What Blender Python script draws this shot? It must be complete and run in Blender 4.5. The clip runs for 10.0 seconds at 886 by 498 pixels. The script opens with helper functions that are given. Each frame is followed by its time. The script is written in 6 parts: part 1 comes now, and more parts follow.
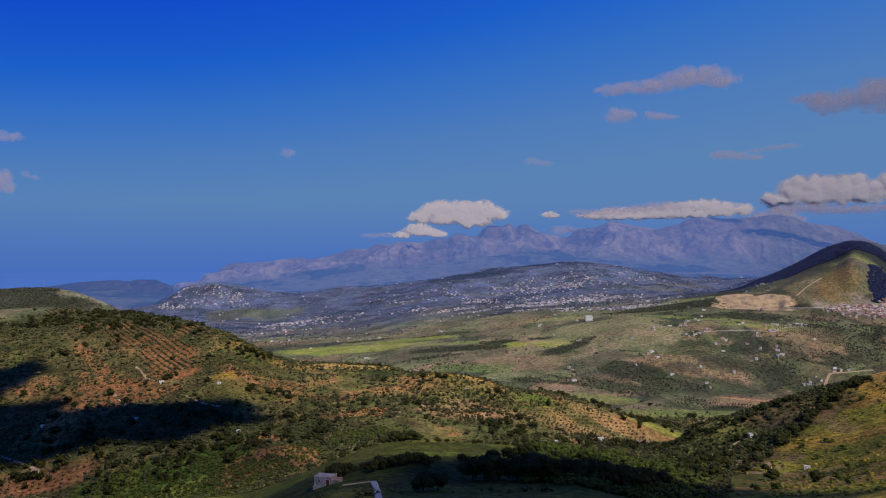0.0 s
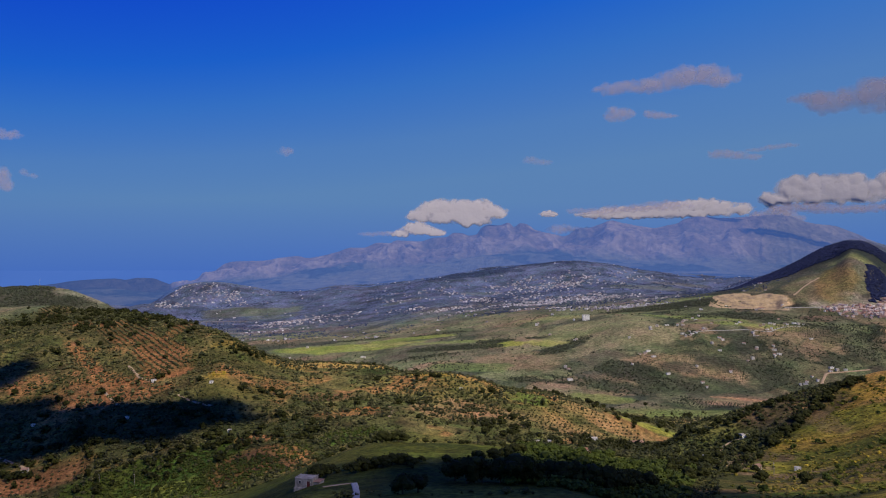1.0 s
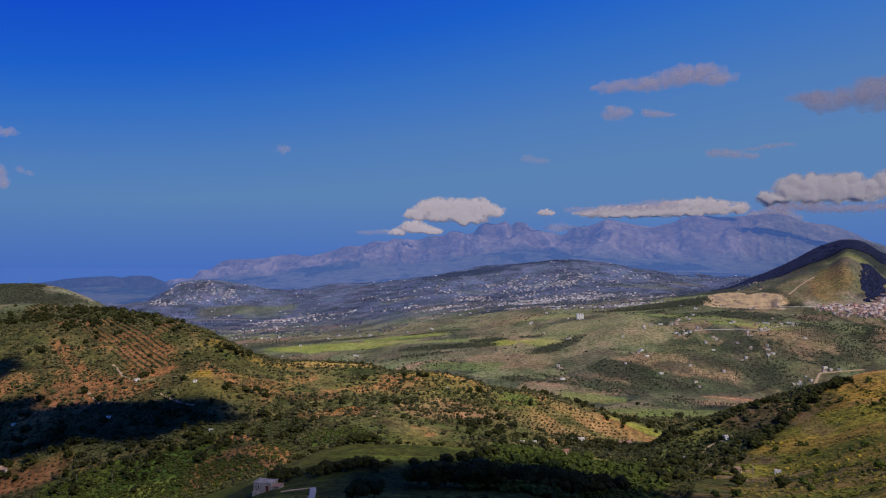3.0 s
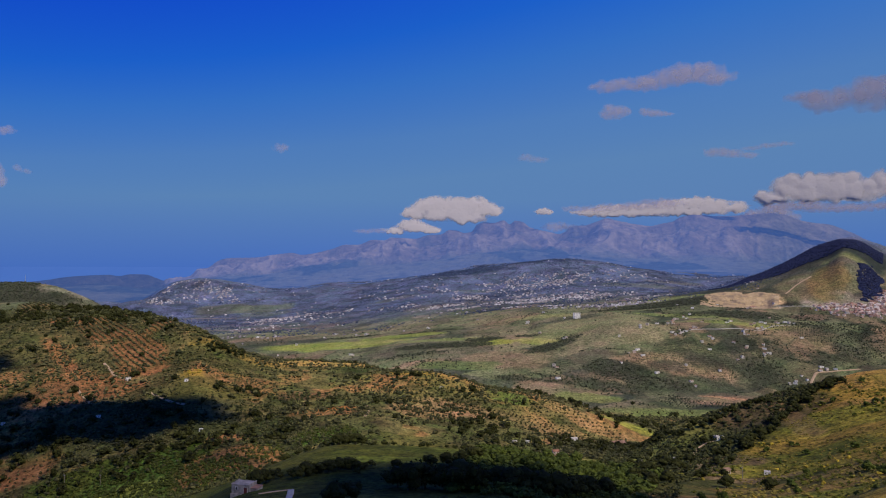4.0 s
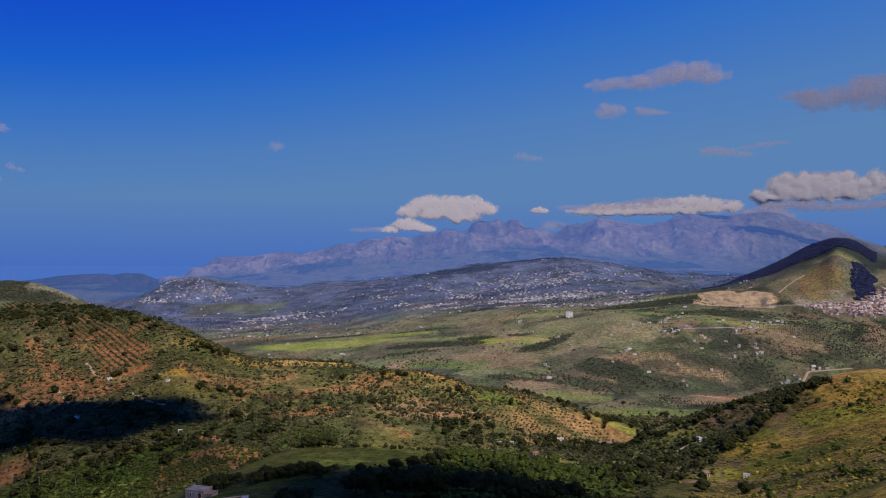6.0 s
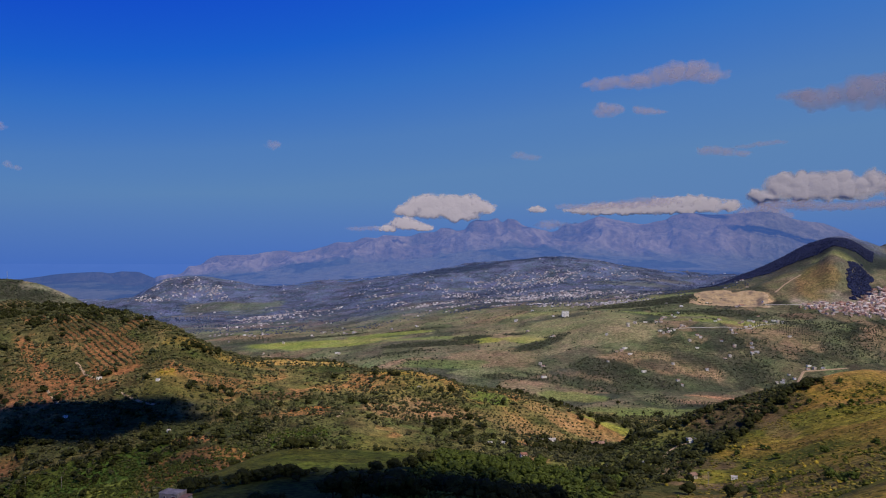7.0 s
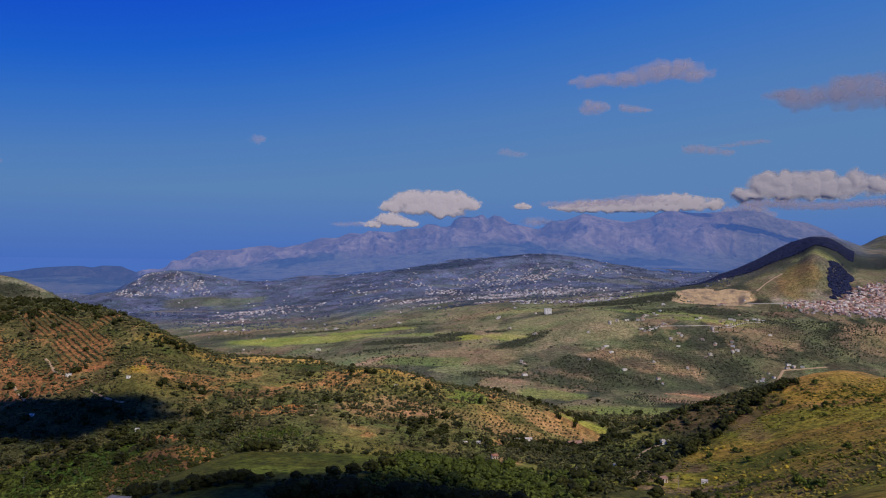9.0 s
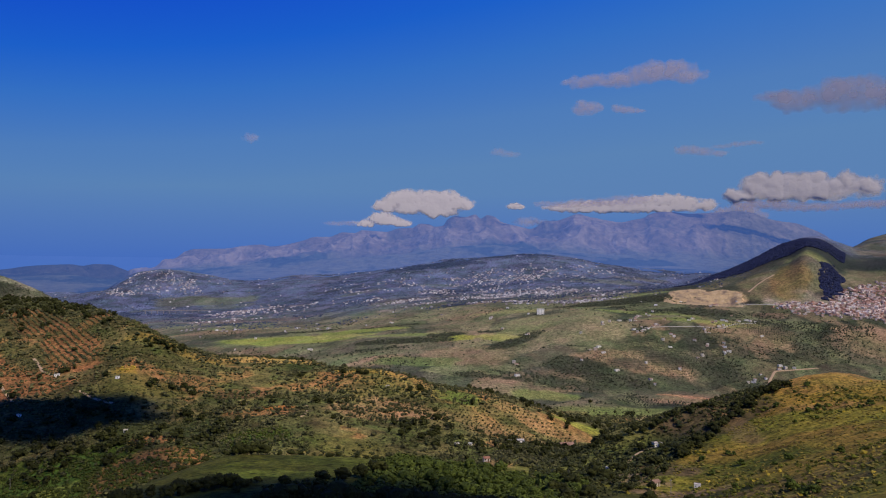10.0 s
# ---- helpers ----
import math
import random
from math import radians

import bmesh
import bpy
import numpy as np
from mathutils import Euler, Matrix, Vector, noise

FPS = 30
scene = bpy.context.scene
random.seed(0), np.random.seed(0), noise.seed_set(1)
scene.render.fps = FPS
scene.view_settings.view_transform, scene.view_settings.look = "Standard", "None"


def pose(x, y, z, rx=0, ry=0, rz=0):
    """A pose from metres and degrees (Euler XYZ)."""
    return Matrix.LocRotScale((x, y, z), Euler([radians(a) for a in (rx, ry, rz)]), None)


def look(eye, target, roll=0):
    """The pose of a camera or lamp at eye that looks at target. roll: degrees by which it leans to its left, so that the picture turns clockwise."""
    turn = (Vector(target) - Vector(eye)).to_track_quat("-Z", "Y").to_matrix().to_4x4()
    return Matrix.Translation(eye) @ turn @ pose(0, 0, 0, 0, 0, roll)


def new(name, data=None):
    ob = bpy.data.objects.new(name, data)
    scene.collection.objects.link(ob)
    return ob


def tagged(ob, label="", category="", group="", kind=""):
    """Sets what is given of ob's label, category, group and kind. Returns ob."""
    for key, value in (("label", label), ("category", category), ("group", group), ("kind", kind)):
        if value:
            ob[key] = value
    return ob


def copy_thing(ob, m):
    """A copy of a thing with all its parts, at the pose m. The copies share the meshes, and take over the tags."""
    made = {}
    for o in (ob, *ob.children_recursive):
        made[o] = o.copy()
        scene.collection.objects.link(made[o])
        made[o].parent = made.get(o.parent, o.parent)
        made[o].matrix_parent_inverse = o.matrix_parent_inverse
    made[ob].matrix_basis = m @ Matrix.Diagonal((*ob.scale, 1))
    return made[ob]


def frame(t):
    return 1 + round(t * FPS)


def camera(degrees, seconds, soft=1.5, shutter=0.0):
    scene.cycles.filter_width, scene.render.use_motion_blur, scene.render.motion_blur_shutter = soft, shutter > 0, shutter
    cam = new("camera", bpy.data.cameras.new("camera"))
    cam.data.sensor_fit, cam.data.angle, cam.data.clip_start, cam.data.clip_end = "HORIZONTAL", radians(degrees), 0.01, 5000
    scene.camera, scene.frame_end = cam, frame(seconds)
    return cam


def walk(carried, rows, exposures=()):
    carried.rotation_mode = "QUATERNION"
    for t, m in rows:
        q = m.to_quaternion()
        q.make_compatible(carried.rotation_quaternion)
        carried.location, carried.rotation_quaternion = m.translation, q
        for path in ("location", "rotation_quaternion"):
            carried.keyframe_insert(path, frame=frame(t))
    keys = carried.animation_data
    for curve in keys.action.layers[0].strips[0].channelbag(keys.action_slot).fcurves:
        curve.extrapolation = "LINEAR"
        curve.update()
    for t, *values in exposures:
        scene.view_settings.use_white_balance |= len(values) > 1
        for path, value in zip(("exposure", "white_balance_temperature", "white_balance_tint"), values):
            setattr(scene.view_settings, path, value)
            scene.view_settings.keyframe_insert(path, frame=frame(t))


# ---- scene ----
cam = camera(62.0, 10.0, soft=1.1)
PATH = [
    (0, (0.801, -3.48, 300.862), (0.8, -1.481, 300.921), -0.2),
    (0.5, (3.017, -1.93, 300.946), (3.018, 0.069, 301.003), -0.1),
    (1, (5.608, -0.589, 300.88), (5.609, 1.41, 300.936), -0.1),
    (1.5, (8.131, 0.825, 300.846), (8.134, 2.824, 300.901), -0.1),
    (2, (10.7, 2.356, 300.865), (10.702, 4.356, 300.919), -0.0),
    (2.5, (13.277, 3.987, 300.919), (13.28, 5.986, 300.972), 0.0),
    (4, (20.657, 8.823, 300.828), (20.665, 10.823, 300.877), 0.1),
    (4.5, (23.24, 10.514, 300.718), (23.25, 12.514, 300.766), 0.1),
    (5, (25.613, 12.267, 300.554), (25.625, 14.267, 300.602), 0.2),
    (5.5, (27.922, 14.026, 300.549), (27.937, 16.025, 300.596), 0.1),
    (7, (35.668, 19.129, 300.924), (35.689, 21.129, 300.967), 0.2),
    (7.5, (38.538, 20.871, 301.088), (38.562, 22.871, 301.128), 0.2),
    (8, (40.745, 22.652, 301.284), (40.778, 24.651, 301.322), 0.3),
    (8.5, (42.179, 24.375, 301.449), (42.224, 26.375, 301.485), 0.4),
    (9, (43.183, 26.281, 301.76), (43.241, 28.28, 301.793), 0.6),
    (9.5, (43.567, 27.824, 302.158), (43.635, 29.823, 302.191), 0.7),
    (10, (43.721, 29.165, 302.445), (43.798, 31.163, 302.477), 0.8),
]
walk(cam, [(t, look(eye, target, roll)) for t, eye, target, roll in PATH])

# ---- light ----
SUN_AZ, SUN_EL = radians(135.0), radians(47.0)      # clockwise from straight ahead; height above the horizon
SUN_TO = Vector((math.sin(SUN_AZ) * math.cos(SUN_EL), math.cos(SUN_AZ) * math.cos(SUN_EL), math.sin(SUN_EL)))
world = bpy.data.worlds.new("world")
scene.world = world
world.use_nodes = True
wn, wl = world.node_tree.nodes, world.node_tree.links
sky = wn.new("ShaderNodeTexSky")
sky.sky_type, sky.sun_disc = "NISHITA", False
sky.sun_elevation, sky.sun_rotation = SUN_EL, -SUN_AZ
sky.altitude, sky.air_density, sky.dust_density, sky.ozone_density = 900, 1.0, 0.0, 1.0
split = wn.new("ShaderNodeSeparateColor")
wl.new(sky.outputs[0], split.inputs[0])


def sky_math(kind, a, b, c=0.0):
    k = wn.new("ShaderNodeMath")
    k.operation = kind
    for socket, v in zip(k.inputs, (a, b, c)):
        if isinstance(v, float):
            socket.default_value = v
        else:
            wl.new(v, socket)
    return k.outputs[0]


def sky_slope(axis, scale, start):
    """Rises evenly along one axis of the sky, from 0 to 1."""
    k = wn.new("ShaderNodeTexGradient")
    k.texture_mapping.mapping_x = axis
    k.texture_mapping.scale, k.texture_mapping.translation = (scale, scale, scale), (start, start, start)
    return k.outputs[1]


# deep blue above and away from the sun, hazy grey-blue below, the sea's blue along the horizon
depth = sky_math("MULTIPLY_ADD", sky_slope("X", 0.5, 0.5), 2.0, split.outputs[1])
tones = wn.new("ShaderNodeValToRGB")
SKY_TONES = ((2.1, (0.2, 0.4, 1.2)), (2.62, (0.03, 0.45, 5.75)), (3.55, (0.116, 1.14, 5.78)), (4.14, (0.34, 1.58, 5.4)), (5.2, (0.76, 2.02, 4.91)), (6.6, (1.02, 2.26, 4.62)), (9.1, (1.06, 2.2, 4.55)))
while len(tones.color_ramp.elements) < len(SKY_TONES):
    tones.color_ramp.elements.new(0.5)
for e, (at, tone) in zip(tones.color_ramp.elements, SKY_TONES):
    e.position, e.color = at / 10, (*tone, 1)
wl.new(sky_math("MULTIPLY", depth, 0.1), tones.inputs[0])
join = wn.new("ShaderNodeMix")
join.data_type = "RGBA"
join.inputs[6].default_value = (0.62, 1.55, 4.95, 1)
wl.new(sky_slope("Z", 11.0, 0.0), join.inputs[0])
wl.new(tones.outputs[0], join.inputs[7])
wl.new(join.outputs[2], wn["Background"].inputs["Color"])
wn["Background"].inputs["Strength"].default_value = 0.1
sun = new("sun", bpy.data.lights.new("sun", "SUN"))
sun.data.energy, sun.data.angle, sun.data.color = 3.95, radians(0.5), (1.0, 0.89, 0.71)
sun.matrix_world = look(SUN_TO * 3000, (0, 0, 0))
scene.view_settings.exposure = 0.0

# ---- small tools ----
rng = np.random.default_rng(7)


def lattice(ix, iy, seed):
    h = (ix.astype(np.int64) * 374761393 + iy.astype(np.int64) * 668265263 + seed * 1442695041) & 0xFFFFFFFF
    h = ((h ^ (h >> 13)) * 1274126177) & 0xFFFFFFFF
    return ((h ^ (h >> 16)) & 0xFFFF) / 32767.5 - 1.0


def smooth_noise(x, y, size, seed=0):
    """Value noise from -1 to 1 with lumps of about that many metres."""
    x, y = np.asarray(x, float) / size, np.asarray(y, float) / size
    ix, iy = np.floor(x), np.floor(y)
    fx, fy = x - ix, y - iy
    fx, fy = fx * fx * fx * (fx * (fx * 6 - 15) + 10), fy * fy * fy * (fy * (fy * 6 - 15) + 10)
    a, b = lattice(ix, iy, seed), lattice(ix + 1, iy, seed)
    c, d = lattice(ix, iy + 1, seed), lattice(ix + 1, iy + 1, seed)
    return (a * (1 - fx) + b * fx) * (1 - fy) + (c * (1 - fx) + d * fx) * fy


def fbm(x, y, size, octaves=4, seed=0, gain=0.5):
    total, amp, norm = 0.0, 1.0, 0.0
    for k in range(octaves):
        c, s = math.cos(0.7 * k), math.sin(0.7 * k)
        total = total + amp * smooth_noise(x * c - y * s, x * s + y * c, size / 2 ** k, seed + 17 * k)
        norm, amp = norm + amp, amp * gain
    return total / norm


def ridged(x, y, size, octaves=4, seed=0):
    total, amp, norm = 0.0, 1.0, 0.0
    for k in range(octaves):
        total = total + amp * (1 - 2 * np.abs(smooth_noise(x, y, size / 2 ** k, seed + 31 * k)))
        norm, amp = norm + amp, amp * 0.55
    return total / norm


def step(a, b, v):
    t = np.clip((np.asarray(v, float) - a) / (b - a), 0, 1)
    return t * t * (3 - 2 * t)


def slopes(x, y):
    """Monotone slopes for a smooth curve through knots, along the last axis."""
    h, d = np.diff(x, axis=-1), np.diff(y, axis=-1) / np.diff(x, axis=-1)
    m = np.zeros_like(y)
    w1, w2 = 2 * h[..., 1:] + h[..., :-1], h[..., 1:] + 2 * h[..., :-1]
    same = d[..., :-1] * d[..., 1:] > 0
    with np.errstate(divide="ignore", invalid="ignore"):
        m[..., 1:-1] = np.where(same, (w1 + w2) / (w1 / d[..., :-1] + w2 / d[..., 1:]), 0)
    m[..., 0], m[..., -1] = d[..., 0], d[..., -1]
    return m


def curve_at(x, y, m, i, v):
    """The smooth curve in span i (i, v: arrays; x, y, m: knots along the last axis)."""
    pick = (lambda a, j: a[j]) if x.ndim == 1 else (lambda a, j: np.take_along_axis(a, j[..., None], -1)[..., 0])
    x0, x1 = pick(x, i), pick(x, i + 1)
    h = x1 - x0
    t = (v - x0) / h
    return (pick(y, i) * (1 + 2 * t) * (1 - t) ** 2 + pick(m, i) * h * t * (1 - t) ** 2
            + pick(y, i + 1) * t * t * (3 - 2 * t) + pick(m, i + 1) * h * t * t * (t - 1))


def mesh_of(name, verts, faces, smooth=True):
    me = bpy.data.meshes.new(name)
    verts, faces = np.asarray(verts, np.float32), np.asarray(faces, np.int32)
    n, k = faces.shape
    me.vertices.add(len(verts))
    me.vertices.foreach_set("co", verts.ravel())
    me.loops.add(n * k)
    me.loops.foreach_set("vertex_index", faces.ravel())
    me.polygons.add(n)
    me.polygons.foreach_set("loop_start", np.arange(0, n * k, k, dtype=np.int32))
    me.polygons.foreach_set("use_smooth", np.full(n, smooth))
    me.update(calc_edges=True)
    return me


def add_colour(me, name, rgb):
    at = me.attributes.new(name, "FLOAT_COLOR", "POINT")
    at.data.foreach_set("color", np.concatenate([rgb, np.ones((len(rgb), 1))], 1).astype(np.float32).ravel())


def add_value(me, name, v):
    me.attributes.new(name, "FLOAT", "POINT").data.foreach_set("value", np.asarray(v, np.float32))


def part(name, data, material, parent=None, label=""):
    """One mesh object from a mesh or a bmesh, under a thing or a part."""
    if isinstance(data, bmesh.types.BMesh):
        me = bpy.data.meshes.new(name)
        data.to_mesh(me)
        data.free()
    else:
        me = data
    if material and not me.materials:
        me.materials.append(material)
    ob = new(name, me)
    if parent:
        ob.parent = parent
    return tagged(ob, label)


def thing(name, label, category, group="", kind=""):
    return tagged(new(name), label, category, group, kind)

# ---- materials ----
def material(name, rough=0.9, specular=0.2):
    m = bpy.data.materials.new(name)
    m.use_nodes = True
    b = m.node_tree.nodes["Principled BSDF"]
    b.inputs["Roughness"].default_value = rough
    b.inputs["Specular IOR Level"].default_value = specular
    return m, m.node_tree.nodes, m.node_tree.links, b


def mix_node(n, l, mode, a, b, fac=1.0):
    k = n.new("ShaderNodeMix")
    k.data_type, k.blend_type = "RGBA", mode
    for socket, v in ((k.inputs[0], fac), (k.inputs[6], a), (k.inputs[7], b)):
        if isinstance(v, (int, float)):
            socket.default_value = v
        elif isinstance(v, tuple):
            socket.default_value = (*v, 1) if len(v) == 3 else v
        else:
            l.new(v, socket)
    return k.outputs[2]


def ramp(n, l, src, *stops):
    r = n.new("ShaderNodeValToRGB")
    while len(r.color_ramp.elements) < len(stops):
        r.color_ramp.elements.new(0.5)
    for e, (at, v) in zip(r.color_ramp.elements, stops):
        e.position, e.color = at, ((v, v, v, 1) if isinstance(v, (int, float)) else (*v, 1))
    l.new(src, r.inputs[0])
    return r.outputs[0]


def noise_node(n, l, size, detail=4.0, rough=0.55, coords=None, distort=0.0):
    """Noise with lumps of about that many metres."""
    t = n.new("ShaderNodeTexNoise")
    t.inputs["Scale"].default_value, t.inputs["Detail"].default_value = 1.0 / size, detail
    t.inputs["Roughness"].default_value, t.inputs["Distortion"].default_value = rough, distort
    if coords is None:
        coords = n.new("ShaderNodeNewGeometry").outputs["Position"]
    l.new(coords, t.inputs["Vector"])
    return t.outputs[0]


def bump(n, l, b, height, strength, distance):
    k = n.new("ShaderNodeBump")
    k.inputs["Strength"].default_value, k.inputs["Distance"].default_value = strength, distance
    l.new(height, k.inputs["Height"])
    l.new(k.outputs[0], b.inputs["Normal"])


def tussocks(n, l, size, lo, hi, value):
    """Small round clumps of that spacing, some darker, some missing."""
    v = n.new("ShaderNodeTexVoronoi")
    v.inputs["Scale"].default_value, v.inputs["Randomness"].default_value = 1.0 / size, 1.0
    l.new(n.new("ShaderNodeNewGeometry").outputs["Position"], v.inputs["Vector"])
    return ramp(n, l, v.outputs["Distance"], (lo, value), (hi, 1.0))


def ground_material():
    m, n, l, b = material("soil_and_grass", 0.95, 0.1)
    at = n.new("ShaderNodeAttribute")
    at.attribute_name = "cover"
    grain = ramp(n, l, noise_node(n, l, 1.3, 5, 0.65), (0.32, 0.5), (0.68, 1.55))
    tufts = ramp(n, l, noise_node(n, l, 6.0, 5, 0.65), (0.34, 0.55), (0.66, 1.45))
    drifts = ramp(n, l, noise_node(n, l, 45.0, 5, 0.6), (0.35, (0.82, 0.95, 0.8)), (0.65, (1.2, 1.05, 1.1)))
    c = mix_node(n, l, "MULTIPLY", at.outputs["Color"], grain)
    c = mix_node(n, l, "MULTIPLY", c, tufts)
    c = mix_node(n, l, "MULTIPLY", c, drifts)
    c = mix_node(n, l, "MULTIPLY", c, tussocks(n, l, 3.4, 0.22, 0.42, (0.34, 0.42, 0.3)), 0.85)
    c = mix_node(n, l, "MULTIPLY", c, tussocks(n, l, 11.0, 0.16, 0.3, (0.3, 0.4, 0.3)), 0.14)
    l.new(c, b.inputs["Base Color"])
    bump(n, l, b, noise_node(n, l, 4.0, 6, 0.65), 0.7, 1.8)
    return m


def range_material():
    m, n, l, b = material("hazy_limestone", 1.0, 0.0)
    at = n.new("ShaderNodeAttribute")
    at.attribute_name = "cover"
    c = mix_node(n, l, "MULTIPLY", at.outputs["Color"], ramp(n, l, noise_node(n, l, 45.0, 8, 0.7), (0.32, 0.65), (0.68, 1.35)))
    l.new(c, b.inputs["Base Color"])
    b.inputs["Emission Color"].default_value = (0.125, 0.29, 0.92, 1)      # distance haze, painted as a blue glow of the rock itself
    haze_glow = n.new("ShaderNodeAttribute")
    haze_glow.attribute_name = "haze_glow"
    l.new(haze_glow.outputs["Fac"], b.inputs["Emission Strength"])
    bump(n, l, b, noise_node(n, l, 130.0, 8, 0.7), 1.0, 60.0)
    return m


def sea_material():
    m, n, l, b = material("glowing_sea", 1.0, 0.0)
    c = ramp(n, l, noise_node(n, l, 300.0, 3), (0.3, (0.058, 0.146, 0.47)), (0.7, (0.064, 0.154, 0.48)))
    # nearly black base; the blue is a glow matched to the horizon sky
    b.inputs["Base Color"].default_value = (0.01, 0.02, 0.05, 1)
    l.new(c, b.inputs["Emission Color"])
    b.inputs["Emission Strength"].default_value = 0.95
    return m


def cloud_material(name, tint, dense, crisp):
    """Light wanders about inside a cloud, so its shading follows its bulges only in part."""
    m, n, l, b = material(name, 1.0, 0.0)
    b.inputs["Base Color"].default_value = (*tint, 1)
    mean = n.new("ShaderNodeVectorMath")
    mean.operation = "MULTIPLY_ADD"
    folds = n.new("ShaderNodeBump")
    folds.inputs["Strength"].default_value, folds.inputs["Distance"].default_value = 0.2 + 0.25 * (dense > 0.9), 45.0
    l.new(noise_node(n, l, 90.0, 3, 0.5), folds.inputs["Height"])
    l.new(folds.outputs[0], mean.inputs[0])
    mean.inputs[1].default_value, mean.inputs[2].default_value = (0.6, 0.6, 0.6), (0.3, -0.42, 0.3)
    unit = n.new("ShaderNodeVectorMath")
    unit.operation = "NORMALIZE"
    l.new(mean.outputs[0], unit.inputs[0])
    l.new(unit.outputs[0], b.inputs["Normal"])
    at = n.new("ShaderNodeAttribute")
    at.attribute_name = "puff"
    add = n.new("ShaderNodeMath")
    add.operation = "MULTIPLY_ADD"
    l.new(noise_node(n, l, 120.0, 7, 0.6), add.inputs[0])
    add.inputs[1].default_value = 0.5
    l.new(at.outputs["Fac"], add.inputs[2])
    half = n.new("ShaderNodeMath")
    half.operation = "MULTIPLY"
    half.inputs[1].default_value = 0.5
    l.new(add.outputs[0], half.inputs[0])
    l.new(ramp(n, l, half.outputs[0], (0.1, 0.0), (0.12 + 0.2 * crisp, dense * 0.5), (0.12 + 0.42 * crisp, dense)), b.inputs["Alpha"])
    return m


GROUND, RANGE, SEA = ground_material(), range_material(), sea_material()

# ---- the land: ridge and valley lines round the start of the flight as (bearing in degrees, distance, height) ----
APRON = [
    (-31.5, 129, 248.0), (-16.5, 115, 252.0), (0.4, 110, 258.0), (18.5, 116, 258.0), (32.0, 130, 262.0),
    (44.0, 153, 268.0),
]
NEAR_SLOPE = [
    (-31.3, 240, 205.0), (-24.3, 225, 212.0), (-16.5, 214, 227.0), (-11.4, 209, 236.0), (-8.0, 207, 240.0),
    (0.2, 205, 241.5), (9.7, 208, 240.5), (18.1, 216, 236.0), (25.8, 228, 237.0), (31.5, 241, 241.0),
    (43.5, 290, 258.0),
]
KNOLL = [
    (-31.0, 385, 197.7), (-24.1, 362, 197.5), (-16.4, 334, 202.9), (-12.3, 312, 213.1), (-8.0, 305, 223.8),
    (-3.6, 304, 230.2), (3.0, 308, 228.9), (9.5, 326, 221.4), (13.7, 340, 215.6), (17.8, 349, 213.2),
    (25.4, 365, 215.3), (28.9, 379, 220.5), (31.1, 391, 226.7), (36.7, 424, 238.4), (43.2, 466, 249.9),
]
GULLY = [
    (-31.2, 497, 150.0), (-24.2, 461, 155.0), (-16.5, 428, 165.0), (-11.5, 403, 178.0), (-8.0, 404, 178.0),
    (0.1, 410, 172.0), (9.5, 431, 180.0), (11.7, 434, 198.0), (13.8, 427, 198.0), (17.7, 409, 203.7),
    (22.7, 442, 209.7), (25.3, 454, 216.7), (28.8, 485, 226.1), (31.1, 502, 233.7), (36.6, 548, 238.7),
    (43.1, 603, 241.8),
]
LOWER_FACE = [
    (-31.0, 601, 160.7), (-24.1, 555, 171.5), (-17.9, 533, 177.0), (-15.6, 550, 185.1), (-9.6, 495, 181.0),
    (-3.7, 501, 186.7), (0.0, 525, 184.1), (5.1, 547, 177.4), (9.4, 568, 169.2), (13.6, 586, 165.0),
    (16.1, 541, 176.8), (18.1, 461, 200.5), (21.6, 468, 212.7), (25.3, 492, 222.8), (28.2, 516, 229.3),
    (31.1, 543, 236.5), (32.6, 554, 237.9), (34.6, 568, 234.9), (38.0, 596, 228.7), (43.1, 643, 227.0),
]
UPPER_FACE = [
    (-31.0, 793, 208.2), (-27.0, 758, 211.2), (-22.3, 731, 212.4), (-16.7, 707, 221.3), (-13.1, 667, 201.5),
    (-8.0, 646, 193.1), (-3.7, 641, 192.9), (1.4, 627, 186.3), (5.9, 633, 177.4), (11.5, 653, 160.7),
    (16.3, 672, 148.1), (21.7, 667, 155.0), (25.4, 709, 160.0), (31.1, 759, 150.0), (43.1, 904, 150.0),
]
LEFT_CREST = [
    (-31.0, 1086, 253.2), (-29.1, 1070, 255.7), (-27.4, 1047, 256.5), (-24.2, 986, 251.8), (-20.4, 885, 247.8),
    (-16.4, 771, 238.0), (-14.4, 748, 226.5), (-12.3, 757, 213.4), (-9.7, 766, 207.3), (-7.2, 766, 206.0),
    (-4.6, 758, 202.9), (-2.4, 716, 201.0), (0.3, 705, 201.2), (2.9, 705, 196.4), (5.9, 709, 185.9),
    (9.4, 710, 179.6), (13.6, 715, 163.9), (18.0, 726, 147.4), (21.7, 818, 132.0), (25.4, 863, 124.0),
    (31.1, 934, 120.0), (43.1, 1095, 120.0),
]
VALLEY_FOOT = [
    (-31.1, 1261, 185.0), (-24.2, 1151, 150.0), (-16.4, 1022, 115.0), (-8.0, 970, 112.0), (0.0, 960, 114.0),
    (9.4, 973, 116.0), (17.6, 923, 119.4), (21.5, 967, 123.9), (25.3, 1062, 112.0), (31.1, 1144, 110.0),
    (43.1, 1369, 130.0),
]
